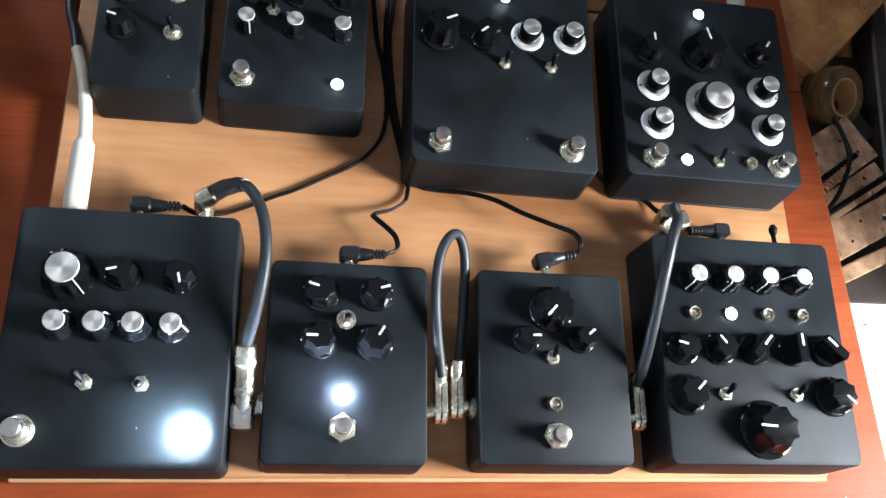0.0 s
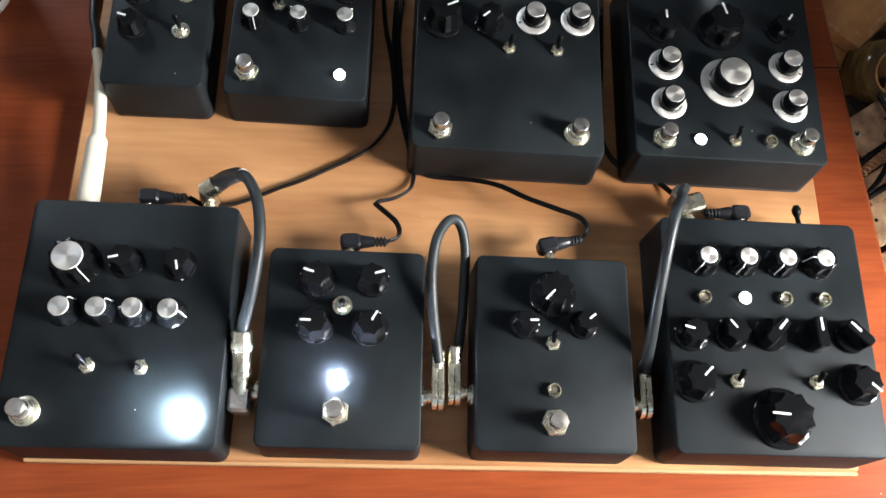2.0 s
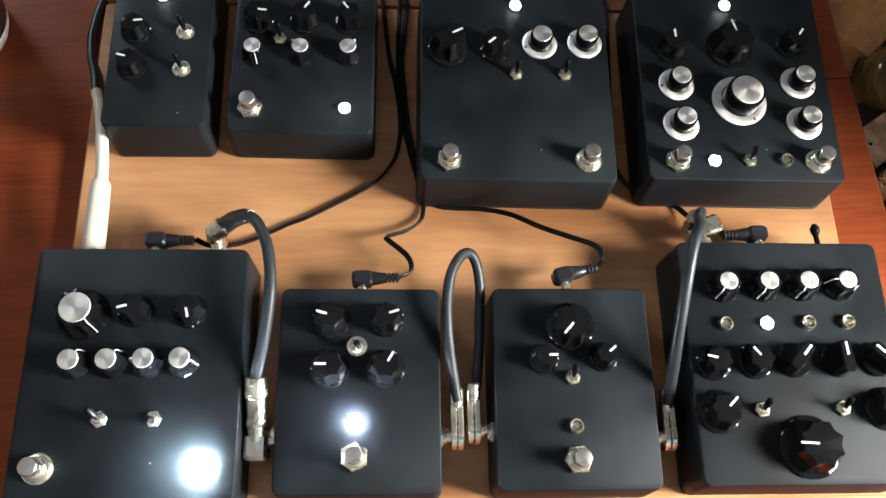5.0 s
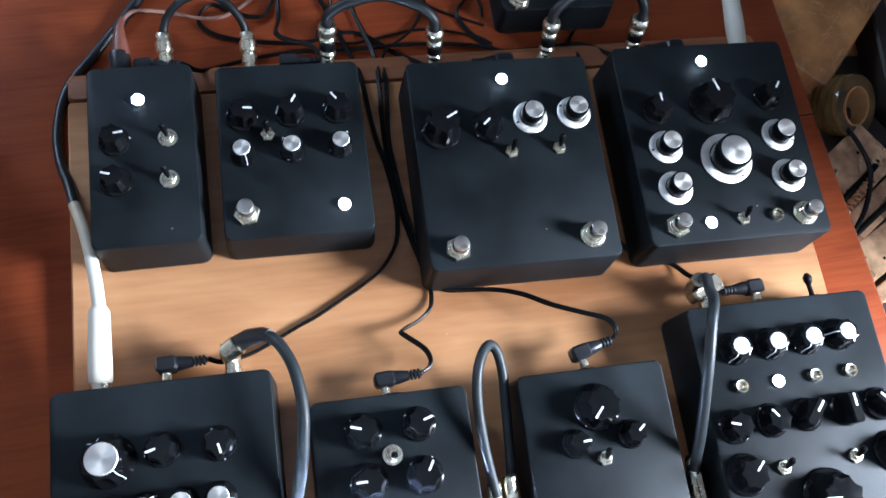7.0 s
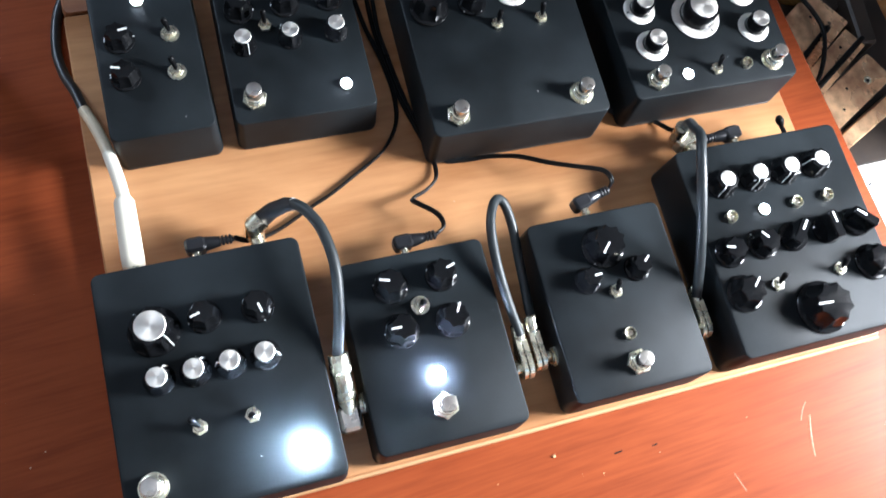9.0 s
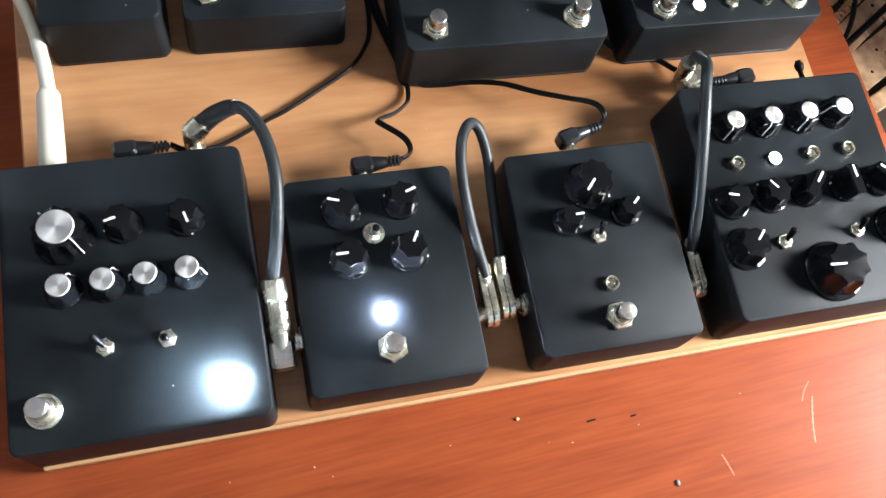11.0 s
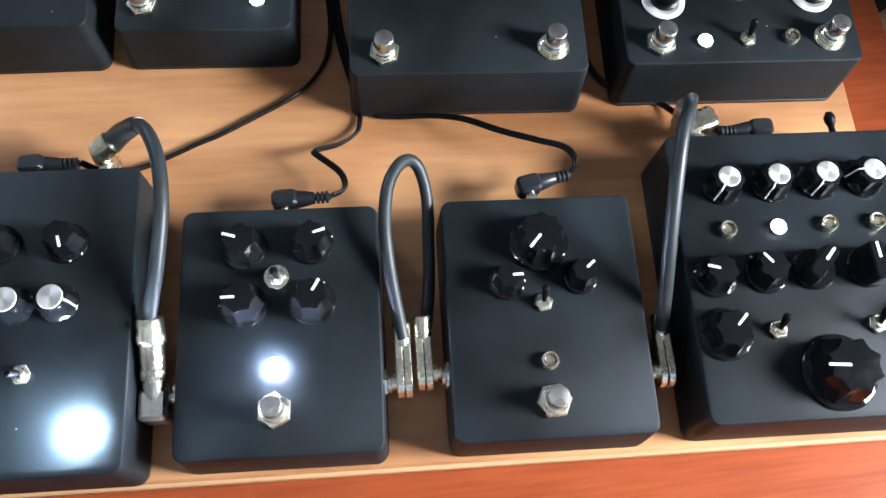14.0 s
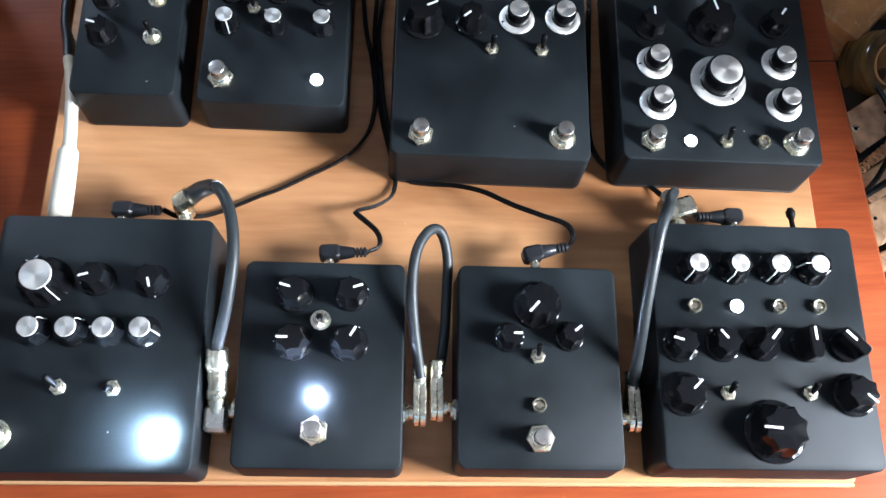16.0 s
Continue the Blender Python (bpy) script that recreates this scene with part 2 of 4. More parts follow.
def lathe(profile, n=28, lobe=None, turn=0.0):
    """profile: (radius, height) or (radius, height, depth of lobes)."""
    rings = []
    for row in profile:
        r, z, d = (*row, 0.0)[:3]
        ring = []
        for j in range(n):
            a = 2 * math.pi * j / n + turn
            rr = r * (1 - d * abs(math.cos(lobe * (a - turn) / 2))) if lobe and d else r
            ring.append((rr * math.cos(a), rr * math.sin(a), z))
        rings.append(ring)
    return shell(rings)


def rounded(w, d, r, z, n=5, dx=0.0, dy=0.0):
    ring = []
    r = min(r, w / 2 - 0.01, d / 2 - 0.01)
    for cx, cy, a0 in ((w / 2 - r, d / 2 - r, 0), (-w / 2 + r, d / 2 - r, 90), (-w / 2 + r, -d / 2 + r, 180), (w / 2 - r, -d / 2 + r, 270)):
        for j in range(n + 1):
            a = radians(a0 + 90 * j / n)
            ring.append((cx + r * math.cos(a) + dx, cy + r * math.sin(a) + dy, z))
    return ring


def block(w, d, h, r=1.0, e=0.6, z=0.0, plan=3):
    """A box with rounded upright edges (r) and eased rims (e)."""
    return shell([rounded(w - 2 * e, d - 2 * e, max(r - e, 0.05), z, plan), rounded(w, d, r, z + e, plan), rounded(w, d, r, z + h - e, plan), rounded(w - 2 * e, d - 2 * e, max(r - e, 0.05), z + h, plan)])


def moved(shape, m):
    return [tuple(m @ Vector(v)) for v in shape[0]], shape[1]


def joined(*shapes):
    verts, faces = [], []
    for v, f in shapes:
        k = len(verts)
        verts += v
        faces += [tuple(i + k for i in face) for face in f]
    return verts, faces


def smooth_path(points, steps=8):
    """A Catmull-Rom line through the points."""
    p = [Vector(q) for q in points]
    p = [2 * p[0] - p[1], *p, 2 * p[-1] - p[-2]]
    line = []
    for i in range(1, len(p) - 2):
        for j in range(steps):
            t = j / steps
            line.append(0.5 * (2 * p[i] + (p[i + 1] - p[i - 1]) * t + (2 * p[i - 1] - 5 * p[i] + 4 * p[i + 1] - p[i + 2]) * t * t + (3 * p[i] - p[i - 1] - 3 * p[i + 1] + p[i + 2]) * t**3))
    return [*line, p[-2]]


def tube(points, radius, n=10, steps=8, flat=1.0, radii=None):
    """A cable along the points; flat squeezes it upright; radii gives one radius for each of the line's points."""
    line = smooth_path(points, steps) if steps else [Vector(q) for q in points]
    rings, side = [], None
    for i, c in enumerate(line):
        way = (line[min(i + 1, len(line) - 1)] - line[max(i - 1, 0)]).normalized()
        if side is None:
            side = way.orthogonal().normalized() if abs(way.z) > 0.9 else way.cross(Vector((0, 0, 1))).normalized()
        side = (side - way * side.dot(way)).normalized()
        up = way.cross(side)
        r = radii[i] if radii else radius
        rings.append([tuple(c + side * (r * math.cos(2 * math.pi * j / n)) + up * (r * flat * math.sin(2 * math.pi * j / n))) for j in range(n)])
    return shell(rings)


MESHES = {}


def mesh_of(name, shape, mat, sharp=35, scale=MM):
    me = bpy.data.meshes.new(name)
    me.from_pydata([(x * scale, y * scale, z * scale) for x, y, z in shape[0]], [], shape[1])
    me.materials.append(mat)
    me.shade_smooth()
    me.set_sharp_from_angle(angle=radians(sharp))
    return me


def part(name, shape, mat, parent=None, label="", at=None, key=None, sharp=35):
    """One mesh object under a thing or part. key: alike pieces share one mesh. at: a pose in millimetres within the parent."""
    me = MESHES.get(key) if key else None
    if me is None:
        me = mesh_of(name, shape() if callable(shape) else shape, mat, sharp)
        if key:
            MESHES[key] = me
    ob = new(name, me)
    ob.parent = parent
    if at is not None:
        ob.matrix_basis = at
    return tagged(ob, label) if label else ob


def thing(name, label, category, m=None, group="", kind=""):
    ob = new(name)
    ob.empty_display_size = 0.02
    if m is not None:
        ob.matrix_basis = m
    return tagged(ob, label, category, group, kind)


def mm(x, y, z, rx=0, ry=0, rz=0):
    return pose(x * MM, y * MM, z * MM, rx, ry, rz)


# ---- structure ----


def slab(name, x0, x1, y0, y1, z0, z1, mat, label, category, kind="structure"):
    shape = block((x1 - x0) * 1000, (y1 - y0) * 1000, (z1 - z0) * 1000, 2, 1)
    ob = part(name, shape, mat, at=pose((x0 + x1) / 2, (y0 + y1) / 2, z0))
    return tagged(ob, label, category, "", kind)


TABLE_Z = -0.012
slab("floor", -1.5, 1.5, -1.5, 1.5, -0.80, -0.75, FLOOR, "brown wooden floor under the table", "floor")
slab("ceiling", -1.5, 1.5, -1.5, 1.5, 1.65, 1.70, CEILING, "plain white plaster ceiling", "ceiling")
slab("wall_west", -1.5, -1.4, -1.4, 1.4, -0.75, 1.65, PLASTER, "plain grey plastered wall", "wall")


def pierced_wall(name, along_x, at, lo, hi, win):
    """A wall 0.1 m thick round one window or fill-lamp opening: win = (from, to, sill, head)."""
    ob = thing(name, "plain grey plastered wall with a window or lamp opening", "wall", kind="structure")
    a, b, s, h = win
    for u0, u1, z0, z1 in ((lo, a, -0.75, 1.65), (b, hi, -0.75, 1.65), (a, b, -0.75, s), (a, b, h, 1.65)):
        w, c = (u1 - u0) * 1000, (u0 + u1) / 2
        shape = block(w, 100, (z1 - z0) * 1000, 2, 1) if along_x else block(100, w, (z1 - z0) * 1000, 2, 1)
        part("wall_panel", shape, PLASTER, ob, at=pose(c, at, z0) if along_x else pose(at, c, z0))
    return ob


pierced_wall("wall_east", False, 1.05, -1.4, 0.07, (-0.36, 0.05, 0.34, 0.78))
# unseen wall, added to keep the east light off the back row
slab("shading_wall", 0.50, 1.10, 0.07, 1.40, -0.75, 1.65, PLASTER, "plain grey plastered wall added out of view as a light blocker", "wall")
# opening made up for the south fill lamp
pierced_wall("wall_south", True, -0.95, -1.4, 1.4, (-0.35, 0.75, 0.7, 1.2))
pierced_wall("wall_north", True, 1.45, -1.4, 1.4, (-1.38, -0.82, 0.6, 1.3))

# table
table = thing("table", "glossy red mahogany table with a joint near its edge", "table", pose(0, 0, TABLE_Z, 0, 0, 2.4))
part("tabletop", block(1150, 1600, 24, 4, 3, -24), MAHOGANY, table, at=mm(-254, 164, 0))
part("joint", block(58, 0.9, 0.5, 0.2, 0.1, -0.2), LEVER, table, "dark joint line", at=mm(291, 263, 0))
for x, y in ((-780, -590), (270, -590), (-780, 900), (270, 900)):
    part("leg", shell([rounded(34, 34, 4, -737), rounded(52, 52, 5, -120), rounded(52, 52, 5, -24)]), MAHOGANY, table, at=mm(x, y, 0), key="leg")

# the plywood board that carries the pedals
board = thing("pedal_board", "honey-coloured varnished plywood board lying on the table", "board", pose(0, 0, 0, 0, 0, -0.5))
BOARD_C = (13.5, 152)
part("panel", block(504, 346, 11.6, 3, 1.2, -12), BOARD, board, at=mm(BOARD_C[0], BOARD_C[1], 0))
part("front_edge", block(503, 2.4, 9, 1, 0.5, -11), EDGE, board, "pale raw plywood edge", at=mm(BOARD_C[0], BOARD_C[1] - 174.0, 0))
part("back_strip", shell([rounded(503, 20, 4, -12), rounded(504, 21, 4, -9), rounded(504, 20, 4, -3), rounded(501, 15, 4, 0.6, dy=-2)]), STRIP, board, "worn rounded back strip", at=mm(BOARD_C[0], BOARD_C[1] + 184, 0))

# ---- parts of the pedals ----


def knob_profile(R, h, deep=0.17):
    return [(R * 0.97, 0), (R, 0.5), (R, 0.10 * h), (R * 0.96, 0.15 * h), (R * 0.91, 0.18 * h, deep * 0.6), (R * 0.83, 0.5 * h, deep), (R * 0.75, 0.93 * h, deep), (R * 0.70, h, deep), (R * 0.4, h + 0.25, deep * 0.5), (R * 0.05, h + 0.3)]


def fluted_knob(pedal, x, y, z, R, h, aim, cap=0.0, lobes=7):
    """A scalloped black knob with a white line; cap: the radius of a turned aluminium inlay."""
    body = max(cap + 1.7, R * 0.80)
    full = [(R * 0.98, 0), (R, 0.6), (R, h * 0.12, 0.02), (R * 0.96, h * 0.2, 0.09), (body * 1.08, h * 0.5, 0.17), (body * 1.03, h * 0.86, 0.16), (body - 0.4, h * 0.96, 0.12), (cap + 0.7, h, 0.02), (R * 0.1, h + 0.1)]
    k = part("knob", lambda: lathe(full if cap else knob_profile(R, h), lobes * 8, lobes), KNOB, pedal, at=mm(x, y, z, 0, 0, aim), key=("fluted", R, h, lobes, cap > 0), sharp=28)
    if cap:
        part("cap", lambda: lathe([(cap, 0), (cap, 0.5), (cap - 0.4, 0.8), (cap * 0.3, 0.82), (0.1, 0.8)], 32), ALU, k, "spun aluminium cap", at=mm(0, 0, h), key=("cap", cap))
        part("pointer", lambda: tube([(cap + 0.2, 0, h + 0.3), (body - 0.5, 0, h + 0.1), (body + 0.1, 0, h * 0.86), (body * 1.06 + 0.1, 0, h * 0.5), (R * 0.97, 0, h * 0.2)], 0.42, 6, 0), MARK, k, key=("line", R, h, cap))
    else:
        part("pointer", lambda: block(R * 0.58, 1.3, 0.5, 0.3, 0.1), MARK, k, at=mm(R * 0.43, 0, h + 0.05), key=("mark", R))
        part("pointer_dot", lambda: lathe([(0.7, 0), (0.7, 0.4), (0.3, 0.5)], 8), MARK, k, at=mm(R * 0.93, 0, 0.12 * h), key=("dot",))
    return k


def bar_knob(pedal, x, y, z, R, h, aim):
    """A black pointer knob: a round skirt with a long tapering grip."""
    def shape():
        skirt = lathe([(R * 0.97, 0), (R, 0.5), (R, 0.12 * h), (R * 0.93, 0.22 * h)], 32)
        grip = shell([rounded(R * 1.9, R * 0.95, R * 0.3, 0.2 * h), rounded(R * 1.86, R * 0.80, R * 0.26, 0.6 * h), rounded(R * 1.8, R * 0.66, R * 0.2, 0.94 * h), rounded(R * 1.68, R * 0.54, R * 0.16, h)])
        return joined(skirt, grip)
    k = part("knob", shape, KNOB, pedal, "black bar knob with a pointer line", at=mm(x, y, z, 0, 0, aim), key=("bar", R, h), sharp=28)
    part("pointer", lambda: block(R * 0.75, 1.5, 0.5, 0.3, 0.1), MARK, k, at=mm(R * 0.42, 0, h), key=("barmark", R))
    return k


def skirted_knob(pedal, x, y, z, R, r, h, aim):
    """A black knurled knob on an aluminium skirt, with an aluminium top."""
    k = part("knob", lambda: lathe([(r * 1.06, 1.5), (r * 1.06, 3), (r * 1.04, 3.4, 0.03), (r, h - 1, 0.03), (r * 0.97, h - 0.2), (r * 0.8, h)], 96, 32), KNOB, pedal, "knurled black knob on an aluminium skirt", at=mm(x, y, z, 0, 0, aim), key=("knurl", r, h), sharp=20)
    part("skirt", lambda: lathe([(R * 0.98, 0), (R, 0.4), (R, 1.0), (R * 0.95, 1.4), (r * 1.1, 2.6), (r * 0.9, 2.6)], 48), ALU, k, "spun aluminium skirt", key=("skirt", R, r))
    part("cap", lambda: lathe([(r * 0.84, 0), (r * 0.84, 0.4), (r * 0.80, 0.7), (r * 0.2, 0.75), (0.1, 0.75)], 40), ALU, k, "spun aluminium cap", at=mm(0, 0, h - 0.2), key=("scap", r))
    part("pointer", lambda: block(R * 0.16, 1.1, 0.4, 0.2, 0.1), LEVER, k, at=mm(R * 0.86, 0, 1.62, 0, 7, 0), key=("smark", R))
    return k


def footswitch(pedal, x, y, z, turn=10, round_nut=False):
    nut = part("footswitch", lambda: joined(lathe([(7.8, 0), (8.2, 0.4), (8.2, 2.6), (7.7, 3.2), (6.0, 3.3)], 6) if not round_nut else joined(lathe([(8.3, 0), (8.4, 0.6), (8.2, 0.9)], 36), lathe([(7.0, 0.8), (7.2, 1.2), (7.2, 3.0), (6.6, 3.4), (5.9, 3.5)], 36, 18)),
               lathe([(6.0, 3.0), (6.0, 3.4), (5.7, 3.6), (6.0, 3.9), (5.7, 4.2), (6.0, 4.5), (5.7, 4.8), (6.0, 5.1), (6.0, 6.4), (5.5, 6.9)], 28)), NICKEL, pedal, "nickel-plated stomp switch", at=mm(x, y, z, 0, 0, turn), key=("foot", round_nut), sharp=30)
    part("button", lambda: lathe([(5.0, 0), (5.0, 7.0), (4.9, 7.4), (4.5, 7.8), (4.3, 7.85), (0.1, 7.9)], 32), STEEL, nut, "satin steel button", at=mm(0, 0, 6.6), key="button", sharp=25)


def toggle(pedal, x, y, z, lean_x, lean_y, washer=False, turn=0):
    t = part("toggle_switch", lambda: joined(*([lathe([(5.7, 0), (5.9, 0.3), (5.8, 0.8), (3.4, 0.9)], 36), lathe([(4.1, 0.8), (4.4, 1.1), (4.4, 2.2), (4.0, 2.6)], 6)] if washer else [lathe([(4.3, 0), (4.6, 0.4), (4.6, 1.8), (4.2, 2.2)], 6)]), lathe([(2.9, 0.8), (3.0, 4.0), (2.6, 4.6), (1.6, 4.7)], 24)), NICKEL, pedal, "nickel toggle switch", at=mm(x, y, z, 0, 0, turn), key=("toggle", washer), sharp=30)
    ob = part("lever", lambda: lathe([(1.2, 0), (1.5, 3.0), (2.0, 7.5), (1.9, 9.0), (1.2, 9.9), (0.2, 10.1)], 18), LEVER, t, "black lever sleeve", key="lever")
    ob.matrix_basis = mm(0, 0, 3.8) @ Vector((lean_x, lean_y, 1)).to_track_quat("Z", "Y").to_matrix().to_4x4()


def led(pedal, x, y, z, mat, label):
    up = 3.6 if mat is LED_OFF else 1.6
    ring = part("led_bezel", lambda: lathe([(4.1, 0), (4.2, 0.5), (4.1, up - 0.4), (3.8, up), (3.2, up - 0.1), (2.9, up * 0.33)], 32), NICKEL, pedal, at=mm(x, y, z), key=("bezel", up))
    # lit lenses swell over the bezel, glare built into their shape
    wide = 1.0 if mat is LED_OFF else 1.32 if mat is LED_ON else 1.55
    low = mat is LED_OFF
    part("led_lens", lambda: lathe([(2.85, 0), (2.9, 0.8), (2.5, 1.4), (1.5, 1.9), (0.1, 2.1)] if low else [(2.85, 0), (2.9, 0.9), (2.9 * wide, 1.2), (2.6 * wide, 2.0), (1.9 * wide, 2.8), (1.0 * wide, 3.3), (0.1, 3.5)], 24), mat, ring, label, at=mm(0, 0, 0.6), key=("lens", mat.name))


def jack(pedal, x, y, z, rz, dc=False):
    """A socket's nut and rim on the side that faces rz."""
    part("dc_socket" if dc else "jack_socket", lambda: lathe([(5.6, 0), (5.8, 0.6), (5.4, 2.0), (4.0, 2.2)], 24) if dc else joined(lathe([(6.6, 0), (6.6, 1.6), (6.0, 2.0)], 6), lathe([(4.6, 1.5), (4.6, 3.6), (4.0, 4.0)], 24)), PLUG if dc else NICKEL, pedal, at=mm(x, y, z, 0, 0, rz) @ pose(0, 0, 0, 0, 90, 0), key=("jack", dc))


class Pedal:
    """A die-cast enclosure on its base plate; places are given on the board and turned into the pedal's own."""

    def __init__(self, x, y, w, d, h, turn, label, z=0.0):
        self.m = mm(x, y, z, 0, 0, turn)
        self.h, self.inv, self.w, self.d = h, self.m.inverted(), w, d
        self.ob = thing("effects_pedal", label, "effects pedal", self.m, "effects pedals")
        part("enclosure", shell([rounded(w + 2.6, d + 3.2, 6.2, 3.2, dy=-0.4), rounded(w + 2.4, d + 2.9, 6.0, 6.0, dy=-0.35), rounded(w + 0.2, d + 0.2, 5.0, h - 1.5), rounded(w - 0.1, d - 0.1, 4.9, h - 0.75), rounded(w - 0.7, d - 0.7, 4.6, h - 0.22), rounded(w - 1.8, d - 1.8, 4.1, h)]), BLACK, self.ob, sharp=40)
        part("base_plate", shell([rounded(w + 1.4, d + 2.0, 5.6, 0, dy=-0.4), rounded(w + 2.6, d + 3.2, 6.2, 0.5, dy=-0.4), rounded(w + 2.6, d + 3.2, 6.2, 2.6, dy=-0.4), rounded(w + 1.6, d + 2.2, 6, 2.9, dy=-0.4), rounded(w + 1.6, d + 2.2, 6, 3.4, dy=-0.4)]), LID, self.ob, sharp=40)

    def on(self, x, y):
        p = self.inv @ Vector((x * MM, y * MM, 0))
        return p.x / MM, p.y / MM, self.h

    def fluted(self, x, y, R, h, aim, cap=0.0, lobes=7):
        return fluted_knob(self.ob, *self.on(x, y), R, h, aim, cap, lobes)

    def bar(self, x, y, R, h, aim):
        return bar_knob(self.ob, *self.on(x, y), R, h, aim)

    def skirted(self, x, y, R, r, h, aim):
        return skirted_knob(self.ob, *self.on(x, y), R, r, h, aim)

    def foot(self, x, y, turn=10, round_nut=False):
        footswitch(self.ob, *self.on(x, y), turn, round_nut)

    def toggle(self, x, y, lx, ly, washer=False, turn=0):
        toggle(self.ob, *self.on(x, y), lx, ly, washer, turn)

    def led(self, x, y, mat, label):
        led(self.ob, *self.on(x, y), mat, label)

    def jack_back(self, x, z=18, dc=False):
        px, _, _ = self.on(x, 0)
        jack(self.ob, px, self.d / 2, z, 90, dc)

    def jack_side(self, y, side, z=18):
        jack(self.ob, side * self.w / 2, self.on(0, y)[1], z, 0 if side > 0 else 180)


# ---- front row ----
p1 = Pedal(-180.5, 54, 120, 144, 39.5, -0.8, "large black effects pedal with knobs and a glaring white lamp")
p1.fluted(-210, 86, 14.8, 16, 312, 8.7, 9)
p1.fluted(-181.5, 88, 9.8, 14, 195)
p1.fluted(-151, 87, 9.8, 14, 285)
for x, aim in ((-212.0, 50), (-192, 45), (-172.3, 180), (-152.6, 345)):
    p1.fluted(x, 58, 9.0, 11.5, aim, 5.7, 7)
p1.toggle(-195.5, 27, -0.25, 0.62, turn=20)
p1.toggle(-166.5, 26.5, -0.05, -0.2, turn=5)
p1.foot(-225, 1.5, 15, True)
p1.led(-138.5, 0, LED_STRONG, "very bright cool white lens, lit")
p1.jack_back(-217), p1.jack_back(-142), p1.jack_back(-174, dc=True)

p2 = Pedal(-55, 42.7, 93, 118, 33.5, -1.0, "black effects pedal with four scalloped knobs round a toggle")
for x, y, aim in ((-71.5, 82, 163), (-71.5, 53.6, 180), (-39.5, 53, 60)):
    p2.fluted(x, y, 11, 15, aim)
p2.fluted(-39, 82, 10.2, 15, 18)
p2.toggle(-56.3, 66.8, 0.02, -0.12, True)
p2.led(-57.4, 23.3, LED_BLUE, "bright cool white lens, lit")
p2.foot(-57.8, 4, 28)
p2.jack_side(18, -1), p2.jack_side(16, 1), p2.jack_back(-52, dc=True)

p3 = Pedal(69.5, 41.5, 93.5, 117.5, 33.5, -1.0, "black effects pedal with one large and two small knobs")
p3.fluted(69.6, 76.3, 14.4, 16, 228, lobes=9)
p3.fluted(52.2, 57, 8.7, 12.5, 2)
p3.fluted(87.6, 57.6, 8.7, 12.5, 40)
p3.toggle(68.4, 46.2, 0.05, 0.45, turn=10)
p3.led(67.9, 18, LED_OFF, "clear lens, unlit")
p3.foot(67.7, -0.5, 5)
p3.jack_side(18, -1), p3.jack_side(15, 1), p3.jack_back(72, dc=True)

p4 = Pedal(200.3, 54, 126, 145, 39.5, -1.0, "large black effects pedal with three rows of knobs and four lamps")
for x, aim in ((163, 235), (187.8, 240), (212.2, 237), (236, 178)):
    p4.fluted(x, 98.5, 10.4, 11.5, aim, 5.4, 8)
for x, on in ((161.3, 0), (186.7, 1), (212, 0), (236.3, 0)):
    p4.led(x, 75, LED_ON if on else LED_OFF, "white lens, lit" if on else "clear lens, unlit")
p4.fluted(150.8, 52, 10.6, 12, 165)
p4.fluted(175.7, 52.3, 10.6, 12, 128)
p4.bar(199.3, 52.5, 10.4, 13.5, 48)
p4.bar(225.8, 52, 10.4, 13.5, 92)
p4.bar(249.6, 52, 10.4, 13.5, 135)
p4.fluted(150.4, 23.5, 12.6, 13, 45)
p4.fluted(249, 23, 12.6, 13, 318)
p4.toggle(175.4, 24, 0.12, 0.42, turn=8)
p4.toggle(223.4, 23.8, 0.12, 0.42, turn=20)
p4.fluted(199.6, 2.4, 17.8, 17, 176, lobes=8)
p4.jack_back(165), p4.jack_back(198, dc=True), p4.jack_back(240)

# ---- back row ----
p5 = Pedal(-182.6, 267, 63.5, 120, 39.5, -0.4, "narrow black effects pedal with two knobs and two toggles")
p5.led(-183.6, 302.5, LED_ON, "white lens, lit")
p5.fluted(-198.6, 275.5, 9.6, 12, 8)
p5.fluted(-198.8, 249, 9.6, 12, 163)
p5.toggle(-167.5, 275.5, -0.22, 0.42, True)
p5.toggle(-168, 247.8, -0.22, 0.42, True)
p5.jack_back(-196), p5.jack_back(-182, dc=True), p5.jack_back(-168)

p6 = Pedal(-91.8, 265, 92, 119, 34, -1.4, "black effects pedal with six knobs and one stomp switch")
p6.led(-64.8, 222.3, LED_ON, "white lens, lit")
for x, aim in ((-122, 355), (-91.3, 60), (-61.5, 125)):
    p6.fluted(x, 288, 10, 14, aim)
for x, aim in ((-123.5, 288), (-93, 140), (-62.4, 50)):
    p6.fluted(x, 261.8, 8.2, 12, aim, 5.3, 7)
p6.toggle(-107.2, 274.6, -0.05, 0.42)
p6.foot(-124.7, 222.5, 12)
p6.jack_back(-114), p6.jack_back(-89, dc=True), p6.jack_back(-63)

p7 = Pedal(46.5, 241.5, 124.5, 145, 39.5, -1.6, "large black effects pedal with four knobs and two stomp switches")
p7.led(49.4, 298, LED_ON, "white lens, lit")
p7.fluted(2.8, 264.5, 13.6, 17, 28, lobes=8)
p7.fluted(33.7, 264.3, 10.3, 15, 222)
p7.skirted(64, 268.5, 11.6, 7.4, 12.5, 200)
p7.skirted(94.4, 269.3, 11.6, 7.4, 12.5, 150)
p7.toggle(46.8, 245.3, 0.12, 0.2, turn=12)
p7.toggle(79.2, 244.8, 0.05, 0.5, turn=5)
p7.foot(0.8, 183, 20), p7.foot(89.3, 183, 20, True)
